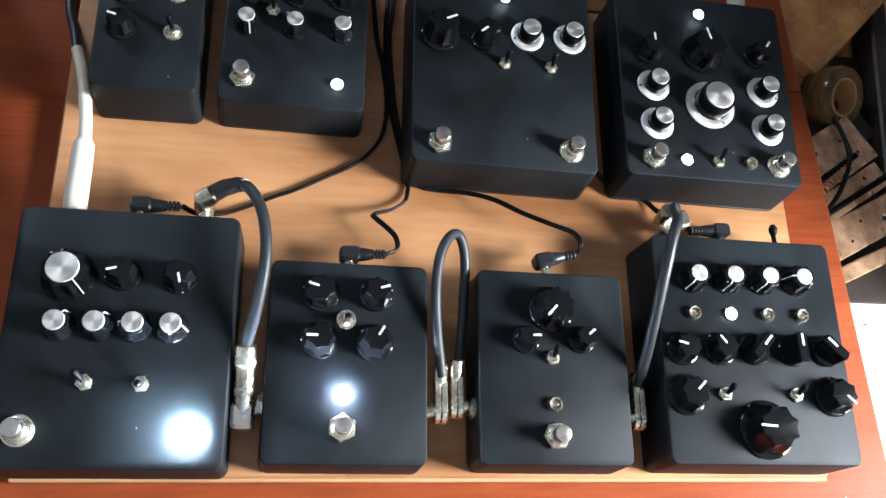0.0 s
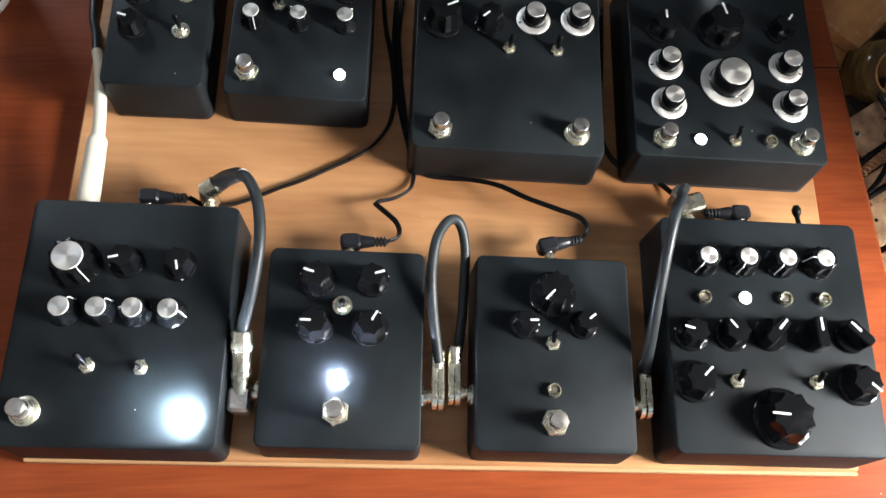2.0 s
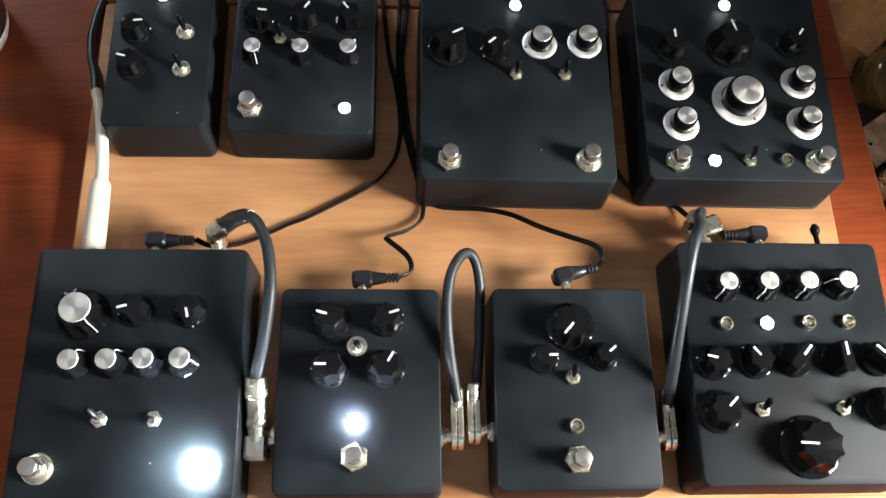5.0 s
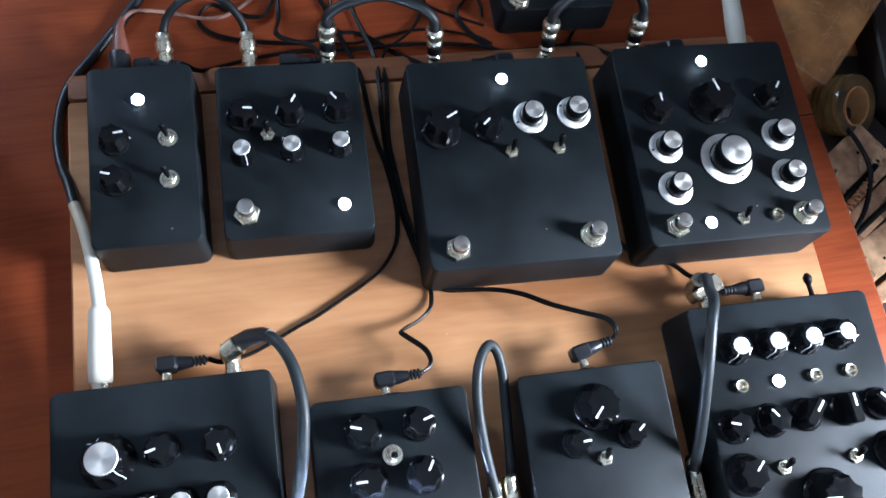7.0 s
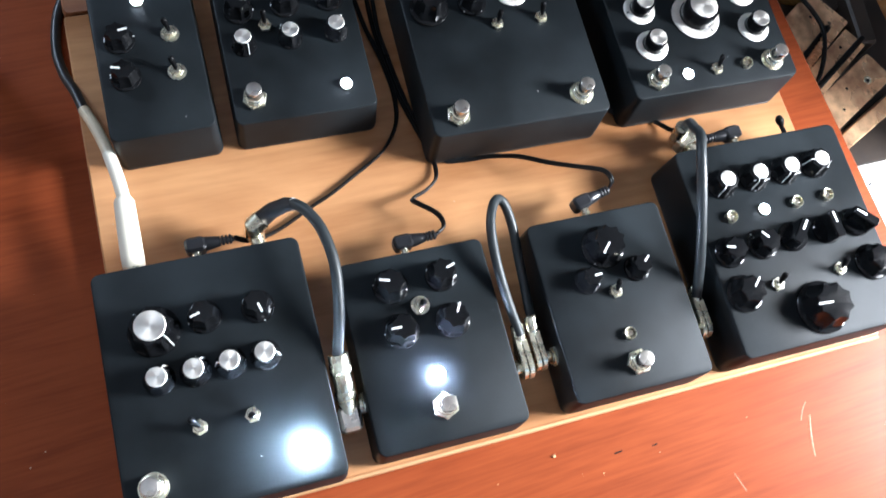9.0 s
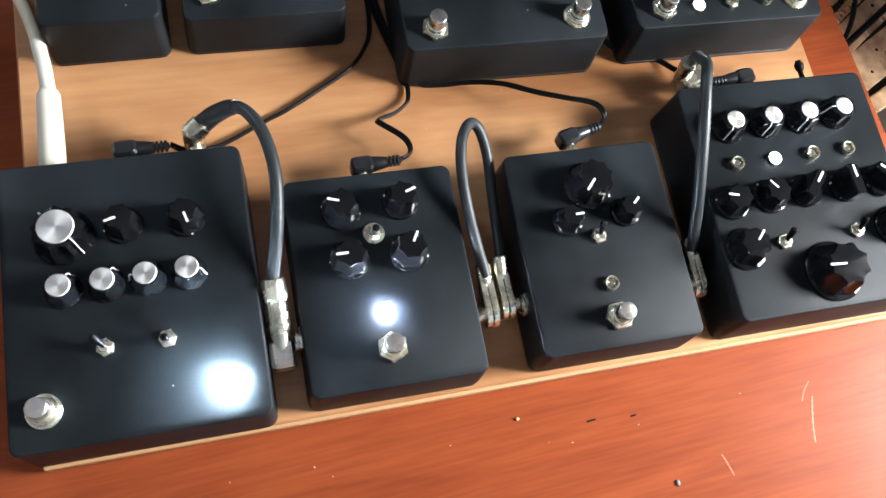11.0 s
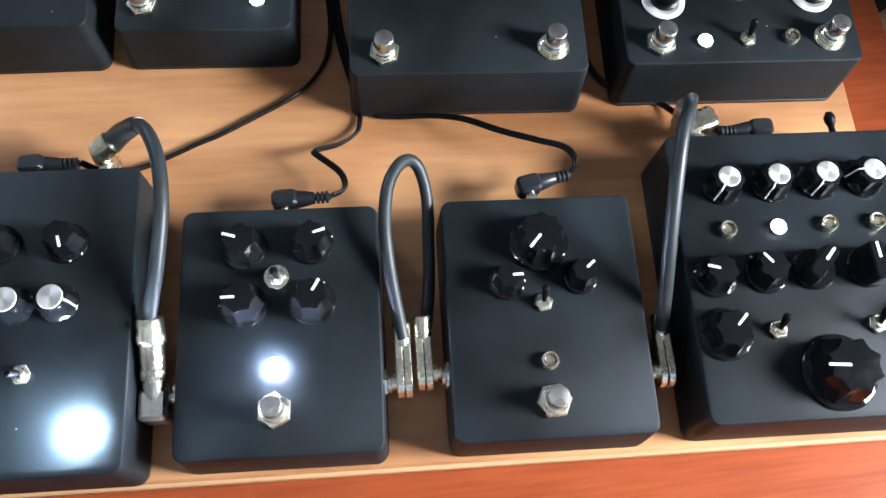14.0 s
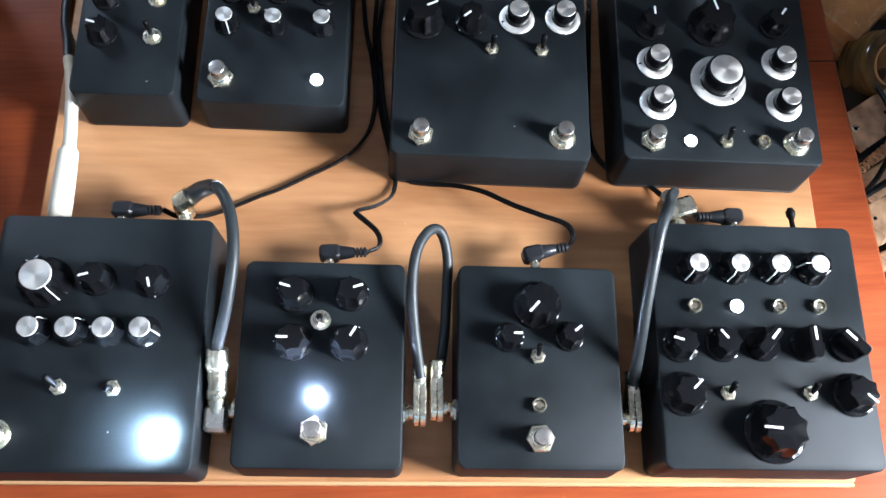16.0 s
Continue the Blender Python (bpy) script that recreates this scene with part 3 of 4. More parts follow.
p7.jack_back(14), p7.jack_back(56, dc=True), p7.jack_back(92)

p8 = Pedal(193.3, 241.5, 128, 146, 39.5, -1.4, "large black effects pedal with aluminium-skirted knobs round a big one")
p8.led(194.6, 300, LED_ON, "white lens, lit")
p8.fluted(152.6, 265.5, 10.5, 12.5, 92, lobes=7)
p8.fluted(193.2, 267, 16, 16.5, 106, lobes=8)
p8.fluted(236.2, 268.5, 10, 12.5, 55)
for x, y, aim in ((153, 238.3, 190), (152.4, 208.6, 60), (236.2, 239.7, 330), (235, 209.5, 50)):
    p8.skirted(x, y, 11.8, 7.4, 12.5, aim)
p8.skirted(193.8, 226, 18.2, 12.2, 15, 300)
p8.foot(146.6, 182, 25), p8.foot(239.3, 181.7, 10, True)
p8.led(170.6, 182, LED_ON, "white lens, lit")
p8.led(217.8, 182.3, LED_OFF, "clear lens, unlit")
p8.toggle(193.9, 182.4, 0.08, 0.38, turn=10)
p8.jack_back(157), p8.jack_back(189, dc=True), p8.jack_back(239)

# a further pedal on the table behind the board
p9 = Pedal(113, 425, 86, 118, 27, -1.0, "black effects pedal standing on the table behind the board", z=-12)
p9.foot(82, 374, 10)

# ---- patch cables ----


def barrel(parent, base, way, label="", long=34.0, r=5.6, name="plug"):
    """A straight metal plug: tip collar, knurled barrel and tail, from base along way."""
    m = mm(*base) @ Vector(way).to_track_quat("Z", "Y").to_matrix().to_4x4()
    plain = [(2.4, -4), (2.4, 1), (r * 0.9, 1.2), (r * 1.05, 2), (r * 1.05, long * 0.20), (r * 0.78, long * 0.23), (r * 0.78, long * 0.31), (r * 1.0, long * 0.33), (r * 1.0, long * 0.50), (r * 0.82, long * 0.53), (r * 0.82, long * 0.58), (r * 1.08, long * 0.60), (r * 1.12, long * 0.63), (r * 1.12, long * 0.80), (r * 0.95, long * 0.83), (r * 0.95, long * 0.97), (r * 0.85, long)]
    rings = [(2.4, -4), (2.4, 1), (r * 0.7, 1.2)]
    for a, b, wide in ((0.04, 0.2, 0.92), (0.24, 0.30, 0.74), (0.33, 0.44, 0.95), (0.48, 0.60, 0.80), (0.63, 0.76, 1.02), (0.80, 1.0, 1.16)):
        rings += [(r * wide * 0.84, long * a), (r * wide * 0.97, long * (a * 0.75 + b * 0.25)), (r * wide, long * (a + b) / 2), (r * wide * 0.97, long * (a * 0.25 + b * 0.75)), (r * wide * 0.84, long * b)]
    body = part(name, lathe((rings if r > 5 else plain) + [(r * 0.7, long + 0.2), (r * 0.66, long * 0.92)], 28), NICKEL, parent, label or "nickel barrel plug", at=m, sharp=30)
    if r > 5:
        part("band", lathe([(r * 0.7, long * 0.45), (r * 0.9, long * 0.47), (r * 0.9, long * 0.61), (r * 0.7, long * 0.63)], 28), LEVER, body, "black band", sharp=30)
    return body


def teardrop(x0, x1, r, neck, far, rise, n=22):
    """A flat plate from x0 to x1 in the y-z plane: round at the origin, drawn out to a neck at far, rise."""
    a0 = math.atan2(rise, far)
    ring = []
    for i in range(n + 1):
        a = a0 + radians(62) + radians(236) * i / n
        ring.append((r * math.cos(a), r * math.sin(a)))
    c, s_ = math.cos(a0), math.sin(a0)
    ring += [(far + neck * s_, rise - neck * c), (far - neck * s_, rise + neck * c)]
    e = 0.35
    return shell([[(x, y * k, z * k) for y, z in ring] for x, k in ((x0, 0.96), (x0 + e, 1.0), (x1 - e, 1.0), (x1, 0.96))])


def pancake(parent, x, y, z, side):
    """A flat metal right-angle plug: two plates on a dark core, a ferrule towards +y, and a tip that points to side."""
    plates = joined(teardrop(-3.6, -0.3, 8.4, 3.4, 17, 5), teardrop(0.3, 3.6, 8.4, 3.4, 17, 5))
    ferrule = tube([(0, 14, 4.2), (0, 18, 5.4), (0, 25, 7.6), (0, 26, 8.0)], 3.8, 16, 0, radii=[3.6, 4.2, 4.2, 3.7])
    tip = joined(tube([(side * 2, 0, 0), (side * 6, 0, 0), (side * 6.2, 0, 0), (side * 9.5, 0, 0)], 3.0, 16, 0, radii=[4.2, 4.2, 3.0, 3.0]))
    plug = part("plug", joined(plates, ferrule, tip), NICKEL, parent, "flat nickel right-angle plug", at=mm(x, y, z), sharp=30)
    part("plug_core", teardrop(-0.5, 0.5, 7.6, 2.8, 16.5, 4.9), LEVER, plug, "dark core between the plates")
    return plug


def patch(label):
    return thing("patch_cable", label, "cable", group="patch cables")


c12 = patch("dark grey patch cable looping between two pedals of the front row")
part("cable", tube([(-123, 144, 45), (-116.5, 139.5, 53.5), (-110.5, 130.5, 58.5), (-105.5, 116, 61), (-103.6, 95, 59.8), (-106.9, 70.3, 51.5), (-112.3, 48.8, 41), (-112.6, 42, 37.5)], 3.4, 14), GREY_CABLE, c12)
part("boot", tube([(-139, 143, 29), (-130, 144.8, 38), (-122, 143.5, 46.5), (-117.8, 140.8, 51.8)], 5, 16, 0, radii=[5.6, 5.2, 4.6, 3.9]), PLUG, c12, "black rubber boot")
part("plug", joined(tube([(-142, 128, 19), (-142, 139, 19)], 4.8, 16, 0), tube([(-143, 140, 14), (-143, 140, 22), (-142, 141, 31)], 6.0, 16, 4), tube([(-144, 139.5, 28), (-137, 143, 32)], 6.4, 16, 0)), NICKEL, c12, "nickel right-angle plug", sharp=30)
part("plug", lathe([(4.6, 0), (5.3, 0.5), (5.3, 8.4), (5.0, 8.8), (6.1, 9.2, 0.05), (6.3, 10, 0.05), (6.3, 13, 0.05), (6.0, 13.8, 0.05), (5.5, 14.2), (5.6, 24.4), (5.4, 24.8), (6.5, 25.2, 0.05), (6.7, 26, 0.05), (6.7, 30, 0.05), (6.4, 30.8, 0.05), (6.1, 31.2), (6.1, 36.2), (5.7, 37), (4, 37.2)], 72, 24), NICKEL, c12, "knurled nickel barrel plug", at=mm(-112.9, 15.5, 23.5) @ Vector((0.01, 1, 0.48)).to_track_quat("Z", "Y").to_matrix().to_4x4(), sharp=30)
part("plug_elbow", joined(moved(block(13.5, 15, 15, 3, 2), Matrix.Translation((-113, 12, 13.5))), tube([(-108, 16, 19), (-96, 18, 19)], 3.2, 14, 0), moved(block(10, 10, 10, 2, 1.5), Matrix.Translation((-111.5, 17, 14)))), STEEL, c12, "satin metal elbow of the plug")

c23 = patch("dark grey patch cable in a tall loop between two pedals")
part("cable", tube([(1.4, 35, 26), (-2.6, 62.5, 35.2), (-4.1, 85, 43), (-1.9, 103.8, 46), (3.8, 116.3, 44), (10.3, 121.8, 38.5), (15, 117.8, 33.5), (17.6, 105.5, 27.5), (17.2, 87, 22), (16.2, 66, 18.5), (13.6, 47, 20.5), (11.5, 38, 24)], 3.1, 14), GREY_CABLE, c23)
pancake(c23, 0.9, 16.5, 18.5, -1), pancake(c23, 10.8, 19.5, 18, 1)
c34 = patch("dark grey patch cable rising over the corner of a large pedal")
part("cable", tube([(125.6, 32, 26), (125.1, 50.7, 47), (125.9, 70.6, 63), (128.6, 90.7, 74), (133, 109.5, 79), (140, 123.8, 75), (146.1, 134, 62), (154.5, 144.5, 46), (158, 147, 31)], 3.3, 14), GREY_CABLE, c34)
pancake(c34, 125.5, 13, 18, -1)
part("plug", joined(tube([(165, 126, 18), (165, 137, 18)], 4.8, 16, 0), moved(block(23, 12, 13, 3, 1.5), Matrix.Translation((164.5, 143.5, 13)) @ Matrix.Rotation(radians(18), 4, "Z")), tube([(157, 144.5, 19), (155, 146, 36)], 5.2, 14, 0)), NICKEL, c34, "nickel right-angle plug", sharp=30)

c56 = patch("thin black patch cable arched between two pedals of the back row")
part("cable", tube([(-168, 357, 26), (-164, 365, 33), (-154, 371, 41), (-140, 374, 44), (-126, 370, 41), (-117, 361, 33), (-114, 353, 26)], 2.7, 12), RUBBER, c56)
barrel(c56, (-168, 329, 17), (0, 1, 0.34), r=5.0, long=30), barrel(c56, (-114, 326, 17), (0, 1, 0.34), r=5.0, long=30)
c67 = patch("thick black patch cable arched high between two pedals")
part("cable", tube([(-61.7, 342, 48), (-60, 346, 56), (-46, 349, 63), (-24, 350, 66), (-3, 343, 63), (7, 337, 57), (8.5, 333, 47)], 3.5, 14), RUBBER, c67)
barrel(c67, (-62.5, 328, 17), (0.02, 0.42, 1), r=5.6, long=36), barrel(c67, (10, 320, 17), (-0.05, 0.42, 1), r=5.6, long=36)
c78 = patch("thick black patch cable arched between two large pedals")
part("cable", tube([(90.2, 334, 47), (92, 338, 57), (107, 345, 64), (132, 348, 67), (149, 343, 63), (155, 336, 56), (154.3, 331, 46)], 3.5, 14), RUBBER, c78)
barrel(c78, (89, 320, 17), (0.04, 0.44, 1), r=5.6, long=36), barrel(c78, (154, 320, 17), (0, 0.38, 1), r=5.6, long=35)

# long cables
white = thing("instrument_cable", "black instrument cable with a long cream-white plug", "cable")
part("cable", tube([(-231.6, 250, 5.8), (-236, 268, 1), (-242, 286, -5), (-244.4, 310, -8.6), (-237.5, 341, -8.6), (-217, 369.5, -8.6), (-196, 398, -8.6), (-170, 440, -8.6), (-140, 520, -8.6)], 3.4, 14), RUBBER, white)
part("plug", tube([(-217, 132.6, 19), (-217, 133, 19), (-216.9, 134.2, 19.2), (-216.8, 140, 19.8), (-216, 158, 22), (-215.3, 174.2, 24), (-215.1, 176.6, 24.3), (-215, 177.6, 24.4)], 6, 24, 0, radii=[4.6, 6.0, 6.8, 6.95, 6.6, 6.2, 5.0, 4.2]), WHITE, white, "cream-white moulded plug")
part("neck", tube([(-215, 176, 24.3), (-216.6, 192, 22.8), (-219.6, 210, 19.6)], 4.0, 16, 6), WHITE, white, "white tapering neck")
part("collar", tube([(-217, 126.5, 19), (-217, 128.6, 19), (-217, 128.8, 19), (-217, 130.6, 19), (-217, 130.8, 19), (-217, 133.2, 19)], 6, 20, 0, radii=[6.4, 6.4, 5.2, 5.2, 5.9, 5.9]), NICKEL, white, "ribbed nickel collar")
part("sleeve", tube([(-219.4, 209, 19.8), (-223, 224, 15.6), (-227.5, 239, 9.8), (-231.8, 251, 5.6)], 3.7, 16, 6), CREAM, white, "aged cream bend sleeve")
out = thing("instrument_cable", "white instrument cable leaving the back of a large pedal", "cable")
part("cable", tube([(242.5, 372, 25), (245, 398, 18), (250, 430, 4), (256, 480, -6), (262, 560, -8.4)], 3.4, 12), WHITE, out)
part("plug", tube([(239, 312, 19), (239.5, 322, 20), (240.5, 338, 22), (242, 360, 24.5), (242.5, 374, 25)], 6, 18, 0, radii=[4, 6.4, 7.0, 6.2, 4.2]), WHITE, out, "white moulded plug")
red = thing("instrument_cable", "thin cable with a translucent red-brown boot on a black plug", "cable")
part("plug", lathe([(4, -4), (6.4, 0), (6.8, 3), (6.8, 20), (6.2, 21)], 24), PLUG, red, "black plug shell", at=mm(-196, 327, 19) @ pose(0, 0, 0, -75, 0, 2))
part("boot", tube([(-195.5, 345, 24), (-195.4, 353, 25.5), (-195, 364, 27), (-192.5, 371, 27)], 5, 16, 0, radii=[6.0, 5.0, 2.9, 1.6]), REDBROWN, red, "red-brown translucent boot")
part("cable", tube([(-192.6, 370, 27), (-185, 377, 25), (-166, 381, 16), (-142, 385, 0), (-122, 396, -9.5), (-90, 425, -10.4), (-50, 480, -10.4)], 1.3, 8), PINK_SHEATH, red)

# ---- power leads ----


def dc_lead(plug_at, turn, points, label, r=1.05, twin=True, side=1):
    """A moulded right-angle power plug with a ribbed neck, and its thin twin wire."""
    ob = thing("power_lead", label, "cable", group="power leads")
    x, y, z = plug_at
    def body():
        head = moved(block(13, 9.5, 11, 3, 1.6), Matrix.Translation((0.5, 4.5, -5.5)))
        neck = moved(lathe([(4.4, 0), (4.5, 2), (3.7, 7), (3.2, 9)], 18), Matrix.Translation((5.5, 4.8, 0)) @ Matrix.Rotation(radians(90), 4, "Y"))
        return joined(head, neck)
    flip = Matrix.Diagonal((side, 1, 1, 1))
    plug = part("plug", moved(body(), flip), PLUG, ob, "black moulded right-angle plug", at=mm(x, y, z, 0, 0, turn))
    ribs = [moved(lathe([(2.2, 0), (3.2, 0.2), (3.2, 1.5), (2.2, 1.7)], 16), Matrix.Translation((14 + 2.3 * i, 4.8, 0)) @ Matrix.Rotation(radians(90), 4, "Y")) for i in range(4)]
    part("strain_relief", moved(joined(tube([(13, 4.8, 0), (23.5, 4.8, 0)], 1.9, 12, 0), *ribs), flip), PLUG, plug)
    part("tip", moved(lathe([(2.8, 0), (2.8, 5)], 16), Matrix.Translation((0, 0.5, 0)) @ Matrix.Rotation(radians(90), 4, "X")), NICKEL, plug, "bright metal tip")
    tip = mm(x, y, z, 0, 0, turn) @ Vector((side * 23.5 * MM, 4.8 * MM, 0)) / MM
    line = [tuple(tip), *points]
    shapes = [tube(line, r, 8)]
    if twin:
        shapes.append(tube([(a + 1.1, b + 0.7, c + 0.8) for a, b, c in line], r, 8))
    part("wire", joined(*shapes), WIRE, ob)
    return ob


dc_lead((-180, 134, 19), 0, [(-149, 137, 13), (-140, 139.5, 6), (-131, 142.5, 2.2), (-118, 148, 1.6), (-101, 156, 1.6), (-90, 160.5, 1.6), (-72, 170, 1.6), (-48, 184, 1.6), (-34, 201, 1.6), (-29.5, 218, 1.6), (-29, 236, 1.6), (-32, 262, 1.8), (-36, 282, 2), (-40, 326, 2), (-44, 350, -6), (-60, 400, -10), (-80, 470, -10)], "thin black power lead running back between the pedals")
dc_lead((-54, 108, 18), 2, [(-25.2, 117, 15.8), (-23.8, 122, 15.2), (-27, 129, 15), (-38, 139, 14.5), (-39.3, 141.5, 13.6), (-35.7, 144, 11), (-26.6, 148.5, 6.5), (-17.5, 156, 3.6), (-14.9, 164.5, 1.8), (-15, 173, 1.6), (-18, 194, 1.6), (-23, 224, 1.6), (-26, 257, 1.8), (-27, 280, 2), (-23, 320, 2), (-20, 350, -5), (10, 380, -10), (40, 460, -10)], "thin black power lead kinked above the board")
dc_lead((71, 107.5, 22), 13, [(94.8, 122, 26.5), (90.5, 129.8, 27), (76, 136.8, 24), (58.4, 145.3, 20), (41, 156.3, 14), (24, 163, 7), (6, 166.2, 1.8), (-6, 168.5, 1.6), (-15, 178, 1.6), (-20, 196, 1.6), (-26, 225, 1.8), (-29, 260, 2), (-30, 282, 2), (-28, 325, 2), (-28, 352, -6), (-40, 400, -10), (-50, 470, -10)], "thin black power lead sagging from its plug to the board")
dc_lead((202, 136.5, 16), 2, [(170, 148, 14), (163, 156, 6), (153, 168, 1.6), (134, 174, 1.6), (119, 190, 1.6), (116, 215, 1.6), (120, 270, 1.6), (123, 325, 2), (122, 352, -8), (140, 372, -10)], "thin black power lead passing between two large pedals", side=-1)
for (x, y, z, side), pts in (((-182, 332, 22, 1), [(-150, 340, 6), (-139, 348, -6), (-112, 356, -10), (-81, 359, -10), (-39, 358, -10), (-4, 359, -10), (31, 357, -10), (60, 352, -10)]),
                             ((-89, 329, 20, 1), [(-66, 338, 14), (-72, 352, 8), (-94, 366, 2), (-92, 387, -8), (-90, 420, -10), (-84, 480, -10)]),
                             ((60, 318, 21, -1), [(22, 322, 8), (0, 338, 2), (-12, 352, -8), (-40, 372, -10), (-80, 366, -10), (-130, 374, -10), (-148, 388, -10), (-138, 402, -10), (-111, 390, -10), (-96, 400, -10), (-70, 470, -10)]),
                             ((188, 319, 22, -1), [(150, 330, 4), (128, 346, -4), (90, 347, -8), (62, 351, -10), (40, 380, -10), (52, 404, -10), (60, 470, -10)])):
    dc_lead((x, y, z), 0, pts, "thin black power lead tangled on the table behind the board", side=side)
# loose leads on the table behind the board
for pts in ([(-120, 520, -10.6), (-70, 440, -10.6), (-52, 400, -10.6), (-66, 372, -10.6), (-40, 364, -10.6), (10, 372, -10.6), (50, 364, -10.6), (64, 356, -10.6)], [(-30, 500, -10.6), (-20, 430, -10.6), (20, 392, -10.6), (60, 372, -10.6)], [(0, 520, -10.6), (20, 440, -10.6), (56, 400, -10.6), (60, 380, -10.6)]):
    ob = thing("power_lead", "loose thin black lead lying on the table", "cable", group="power leads")
    part("wire", tube(pts, 1.0, 8), WIRE, ob)
# the small lever behind the large pedal
lev = part("toggle_lever", joined(tube([(237.5, 124, 24), (236, 136, 25.4)], 1.6, 10, 0), tube([(236, 135.5, 25.4), (235.5, 138, 26.6), (235, 140.5, 27.6), (234.6, 143, 28.6)], 3.2, 14, 0, radii=[1.4, 2.8, 3.0, 1.4])), LEVER)
lev.parent = p4.ob
lev.matrix_parent_inverse = p4.m.inverted()

# ---- beside the table ----
stand = thing("side_table", "low brown marbled stand beside the table", "side table")
part("top", block(152, 900, 20, 4, 2, -96), MARBLE, stand, at=mm(419, 80, 0))
for x, y in ((362, -350), (476, -350), (362, 510), (476, 510)):
    part("leg", shell([rounded(30, 30, 3, -750), rounded(36, 36, 3, -96)]), DARK_METAL, stand, at=mm(x, y, 0), key="stand_leg")
case = thing("marbled_case", "brown marbled leather case with worn veins", "case", mm(0, 0, 0))
part("body", block(128, 128, 27, 3, 1.5, -76), MARBLE, case, at=mm(345, 402, 0, 0, 0, 45))
part("lid", block(130, 130, 13.6, 3, 1.5, -48.6), MARBLE, case, at=mm(345, 402, 0, 0, 0, 45))
device = thing("opened_device", "opened electronic device with copper-coloured panels in a black frame", "device")
part("tray", block(120, 236, 5, 3, 1, -76), DARK_METAL, device, at=mm(400, 238, 0))
part("rail", block(17, 200, 30, 3, 2, -74), DARK_METAL, device, "black side rail", at=mm(418, 318, 0, 0, 0, -7))
part("ring_mount", block(60, 46, 16, 4, 2, -72), DARK_METAL, device, at=mm(372, 272, 0, 0, 0, 30))


def circuit_panel(x, y, w, d, turn, holes):
    """A copper-coloured panel with eyelets and drilled holes."""
    p = part("circuit_panel", block(w, d, 3, 1.5, 0.5, -49), COPPER, device, "copper-coloured circuit panel", at=mm(x, y, 0, 0, 0, turn))
    part("post", lathe([(4, -72), (4, -48.6)], 12), DARK_METAL, p, at=mm(w * 0.3, d * 0.2, 0))
    for hx, hy, r, eyelet in holes:
        if eyelet:
            part("eyelet", lambda r=r: lathe([(r * 1.7, 0), (r * 1.7, 0.7), (r * 1.2, 1.0), (r, 0.4), (r * 0.9, 0.1)], 16), NICKEL, p, at=mm(hx, hy, -46), key=("eyelet", r))
        part("hole", lambda r=r: lathe([(r, 0), (r, 0.25)], 14), LEVER, p, at=mm(hx, hy, -46.05), key=("hole", r))


circuit_panel(358, 244, 62, 44, 33, ((-22, 8, 1.7, True), (-16, -12, 1.7, False), (-6, -11, 1.7, False), (-26, -10, 1.6, False), (8, 6, 1.4, False), (16, -10, 1.4, False)))
circuit_panel(364, 207, 76, 22, 32, ((-20, 2, 1.5, False), (-4, -3, 1.2, False), (18, 4, 1.5, False)))
circuit_panel(366, 176, 92, 30, 27, ((-30, 4, 1.5, False), (-16, -6, 1.3, False), (2, 5, 1.3, False), (24, -2, 2.2, True)))
for x0, y0, x1, y1 in ((322, 206, 372, 240), (322, 177, 400, 224)):
    part("sleeve", tube([(x0, y0, -44), (x1, y1, -44)], 2.6, 12, 0), LEVER, device, "black insulating sleeve")
part("coil", tube([(326 + 0.42 * i + 3.2 * math.cos(i * 0.7) * -0.6, 199.5 + 0.33 * i + 3.2 * math.cos(i * 0.7) * 0.8, -42 + 3.2 * math.sin(i * 0.7)) for i in range(90)], 0.9, 6, 0), COPPER, device, "copper wire coil")
part("edge_strip", block(100, 13, 24, 1.5, 1, -72), COPPER, device, "worn copper-brown edge strip", at=mm(378, 151, 0, 0, 0, 24))
part("cord", tube([(352, 289, -46), (360, 264, -42), (362, 238, -39), (354, 216, -39), (342, 197, -40), (330, 182, -48), (330, 176, -68)], 2.0, 10), WIRE, device, "black cord")
roll = thing("tape_roll", "dark amber roll of packing tape with a tan core", "tape", mm(356, 306, -66, 26, 22, 0))
RINGS = [[(r * math.cos(2 * math.pi * j / 44), r * math.sin(2 * math.pi * j / 44), z) for j in range(44)] for r, z in ((16.5, 8), (25.5, 8), (26.5, 10), (26.5, 32), (25.5, 34), (18, 34), (16.5, 33), (16.5, 8))]
part("tape", shell(RINGS, False, False), TAPE, roll)
CORE = [[(r * math.cos(2 * math.pi * j / 44), r * math.sin(2 * math.pi * j / 44), z) for j in range(44)] for r, z in ((14.8, 8), (16.4, 8), (16.4, 34.4), (14.8, 34.4), (14.8, 8))]
part("core", shell(CORE, False, False), CORE_CARD, roll, "tan cardboard core")
paper = thing("paper_sheet", "white paper sheet in strong daylight", "paper")
part("sheet", block(142, 330, 1.2, 1, 0.3, -76), PAPER, paper, at=mm(420, -32, 0, 0, 0, 0))
for i in range(2):
    part("printed_bar", block(4, 1.4, 0.3, 0.3, 0.05, -74.8), LEVER, paper, "black printed bar", at=mm(358 + 15 * i, 96 + 6 * i, 0, 0, 0, 22), key="printed_bar")

# mug at the far side
mug = thing("mug", "white mug with broken black bands round it", "mug", mm(-338, 308, -12))
part("body", lathe([(30, 0), (34, 1), (37, 8), (39, 40), (38, 82), (37.5, 84), (35.5, 84), (36, 60), (34, 8), (0.5, 5)], 48), STRIPE_W, mug)


def mug_radius(z):
    return 37.0 + 2.0 * min(1.0, (z - 8) / 32) if z < 40 else 39.0 - (z - 40) / 42


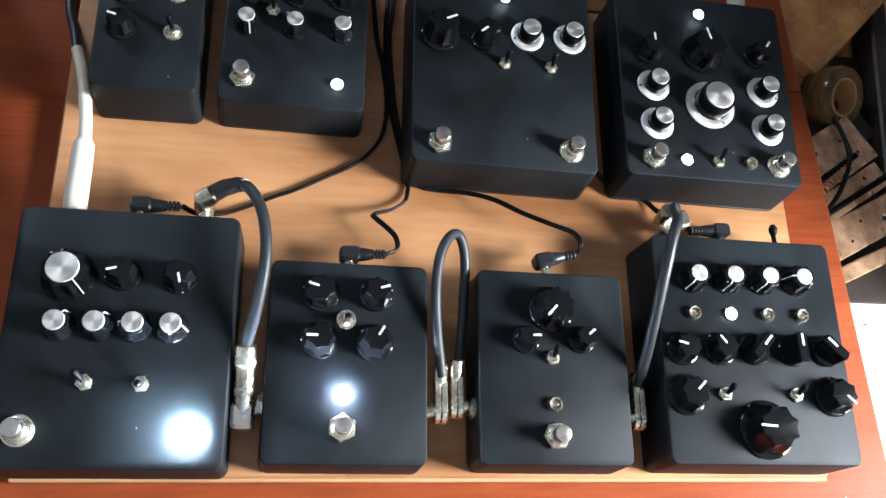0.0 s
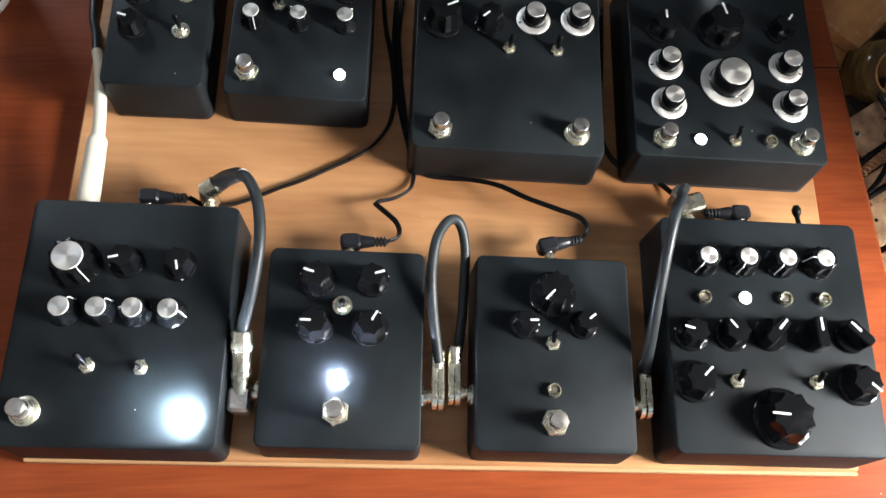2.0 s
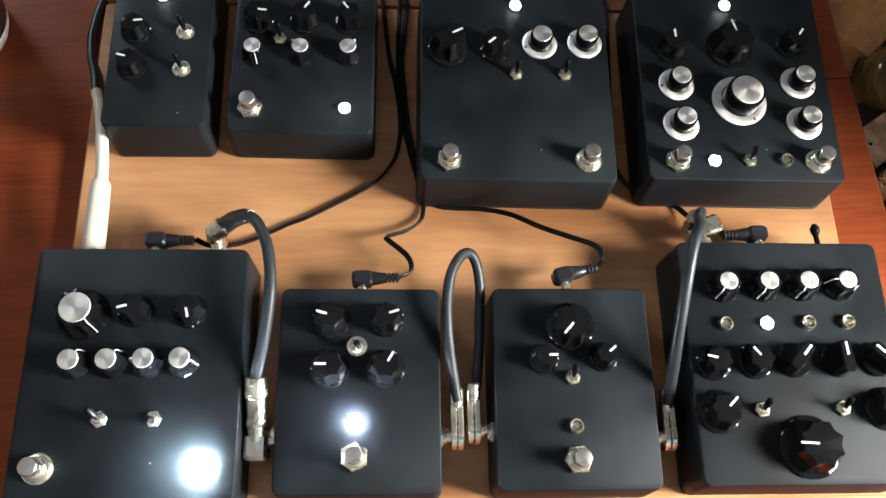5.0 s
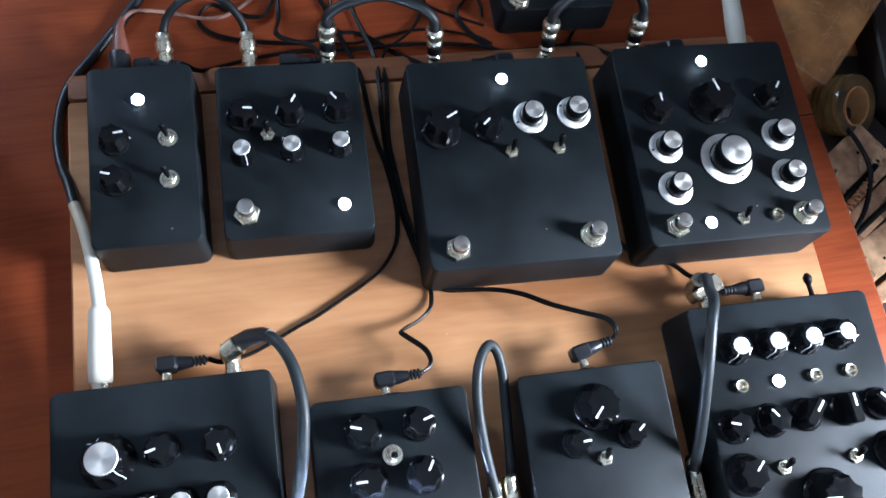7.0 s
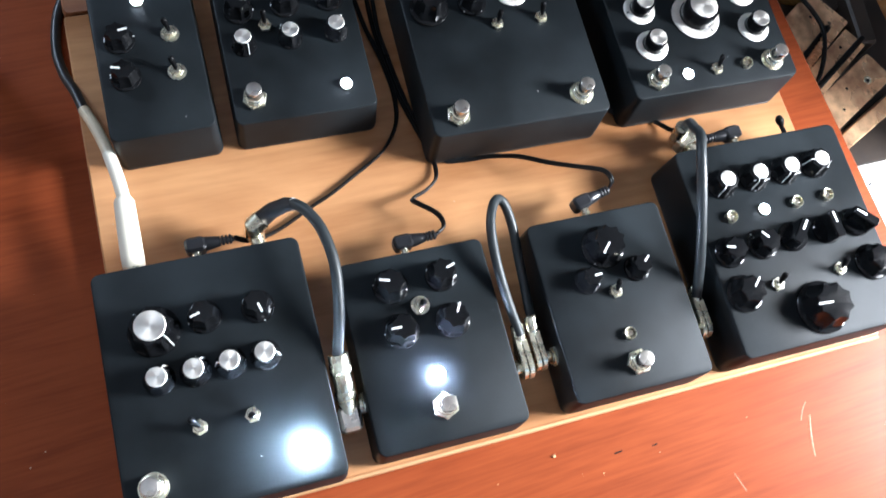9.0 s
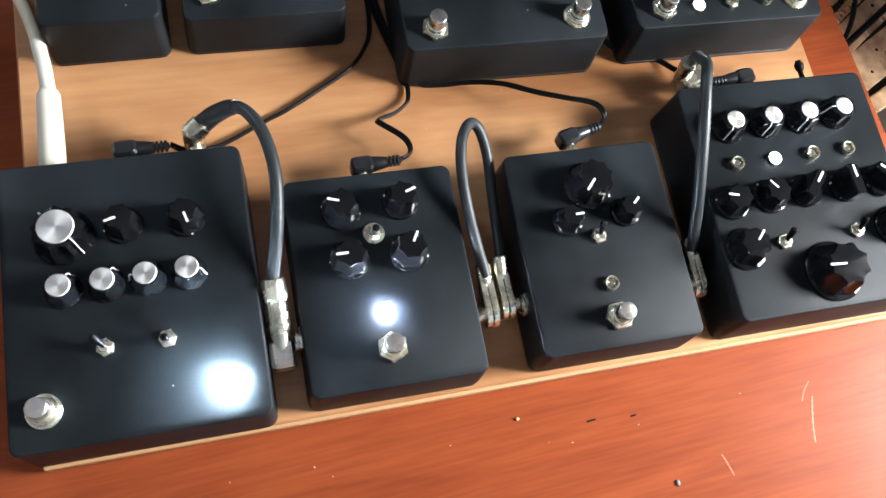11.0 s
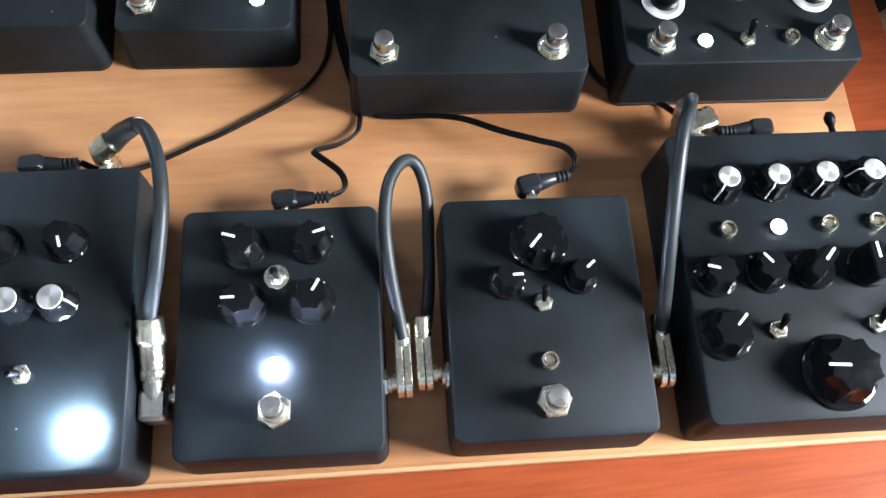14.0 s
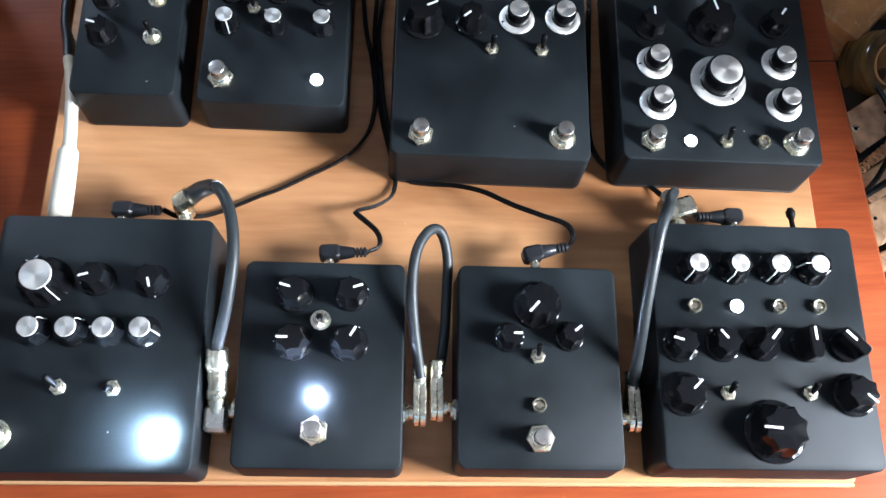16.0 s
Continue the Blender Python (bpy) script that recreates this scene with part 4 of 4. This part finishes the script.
def band(z0, z1, a0, a1, n=30):
    """A black glazed band round the mug from angle a0 to a1, a little proud of the body."""
    rings = []
    for i in range(n + 1):
        a = radians(a0 + (a1 - a0) * i / n)
        rings.append([((mug_radius(z) + lift) * math.cos(a), (mug_radius(z) + lift) * math.sin(a), z) for z, lift in ((z0, -0.8), (z0 + 0.3, 0.35), (z1 - 0.3, 0.35), (z1, -0.8))])
    return shell(rings)


for z0, z1, cuts in ((13, 28, (-75, -66, -50, 130)), (42, 56, (-110, 40, 48, 190)), (69, 79, (-60, 80, 90, 240))):
    for a0, a1 in (cuts[:2], cuts[2:]):
        part("stripe", band(z0, z1, a0, a1), STRIPE_B, mug, "black glazed band")

# crumbs, chips and pale scratches on the table in front
for x, y, r, mat, label in ((11, -41, 1.3, CARD, "tiny tan crumb lying on the table"), (96, -94, 1.2, CHIP, "tiny grey-green chip lying on the table"), (40, -60, 0.5, CARD, "tiny tan crumb lying on the table"), (-30, -48, 0.45, CARD, "tiny tan crumb lying on the table"), (150, -52, 0.45, CARD, "tiny tan crumb lying on the table"), (-150, -44, 0.4, CARD, "tiny tan crumb lying on the table")):
    c = part("crumb", lambda: lathe([(0.5, 0), (1.0, 0.3), (0.8, 0.9), (0.2, 1.1)], 7), mat, at=mm(x, y, -11.95), key=("crumb", mat.name))
    c.scale = (r, r * (1.6 if mat is CHIP else 0.8), r)
    tagged(c, label, "crumb", "crumbs")
on_table = table.matrix_basis.inverted() @ mm(0, 0, -12.0)
for wide, pts in ((0.9, [(196, -62), (192.5, -72), (190, -81), (188.5, -89)]), (0.6, [(197, -53), (192, -58), (188.5, -64)]), (0.55, [(127.5, -84), (129.5, -90), (131.5, -97)])):
    part("scratch", tube([(p.x, p.y, -0.05) for p in smooth_path([(a, b, 0) for a, b in pts], 5)], wide, 6, 0, 0.3), SCUFF, table, "pale scratch", at=on_table)
for x, y, w in ((54, -50, 6), (80, -52, 4)):
    part("dent", block(w, 1.0, 0.3, 0.4, 0.1, -0.2), LEVER, table, "short dark dent", at=on_table @ mm(x, y, 0, 0, 0, 4))
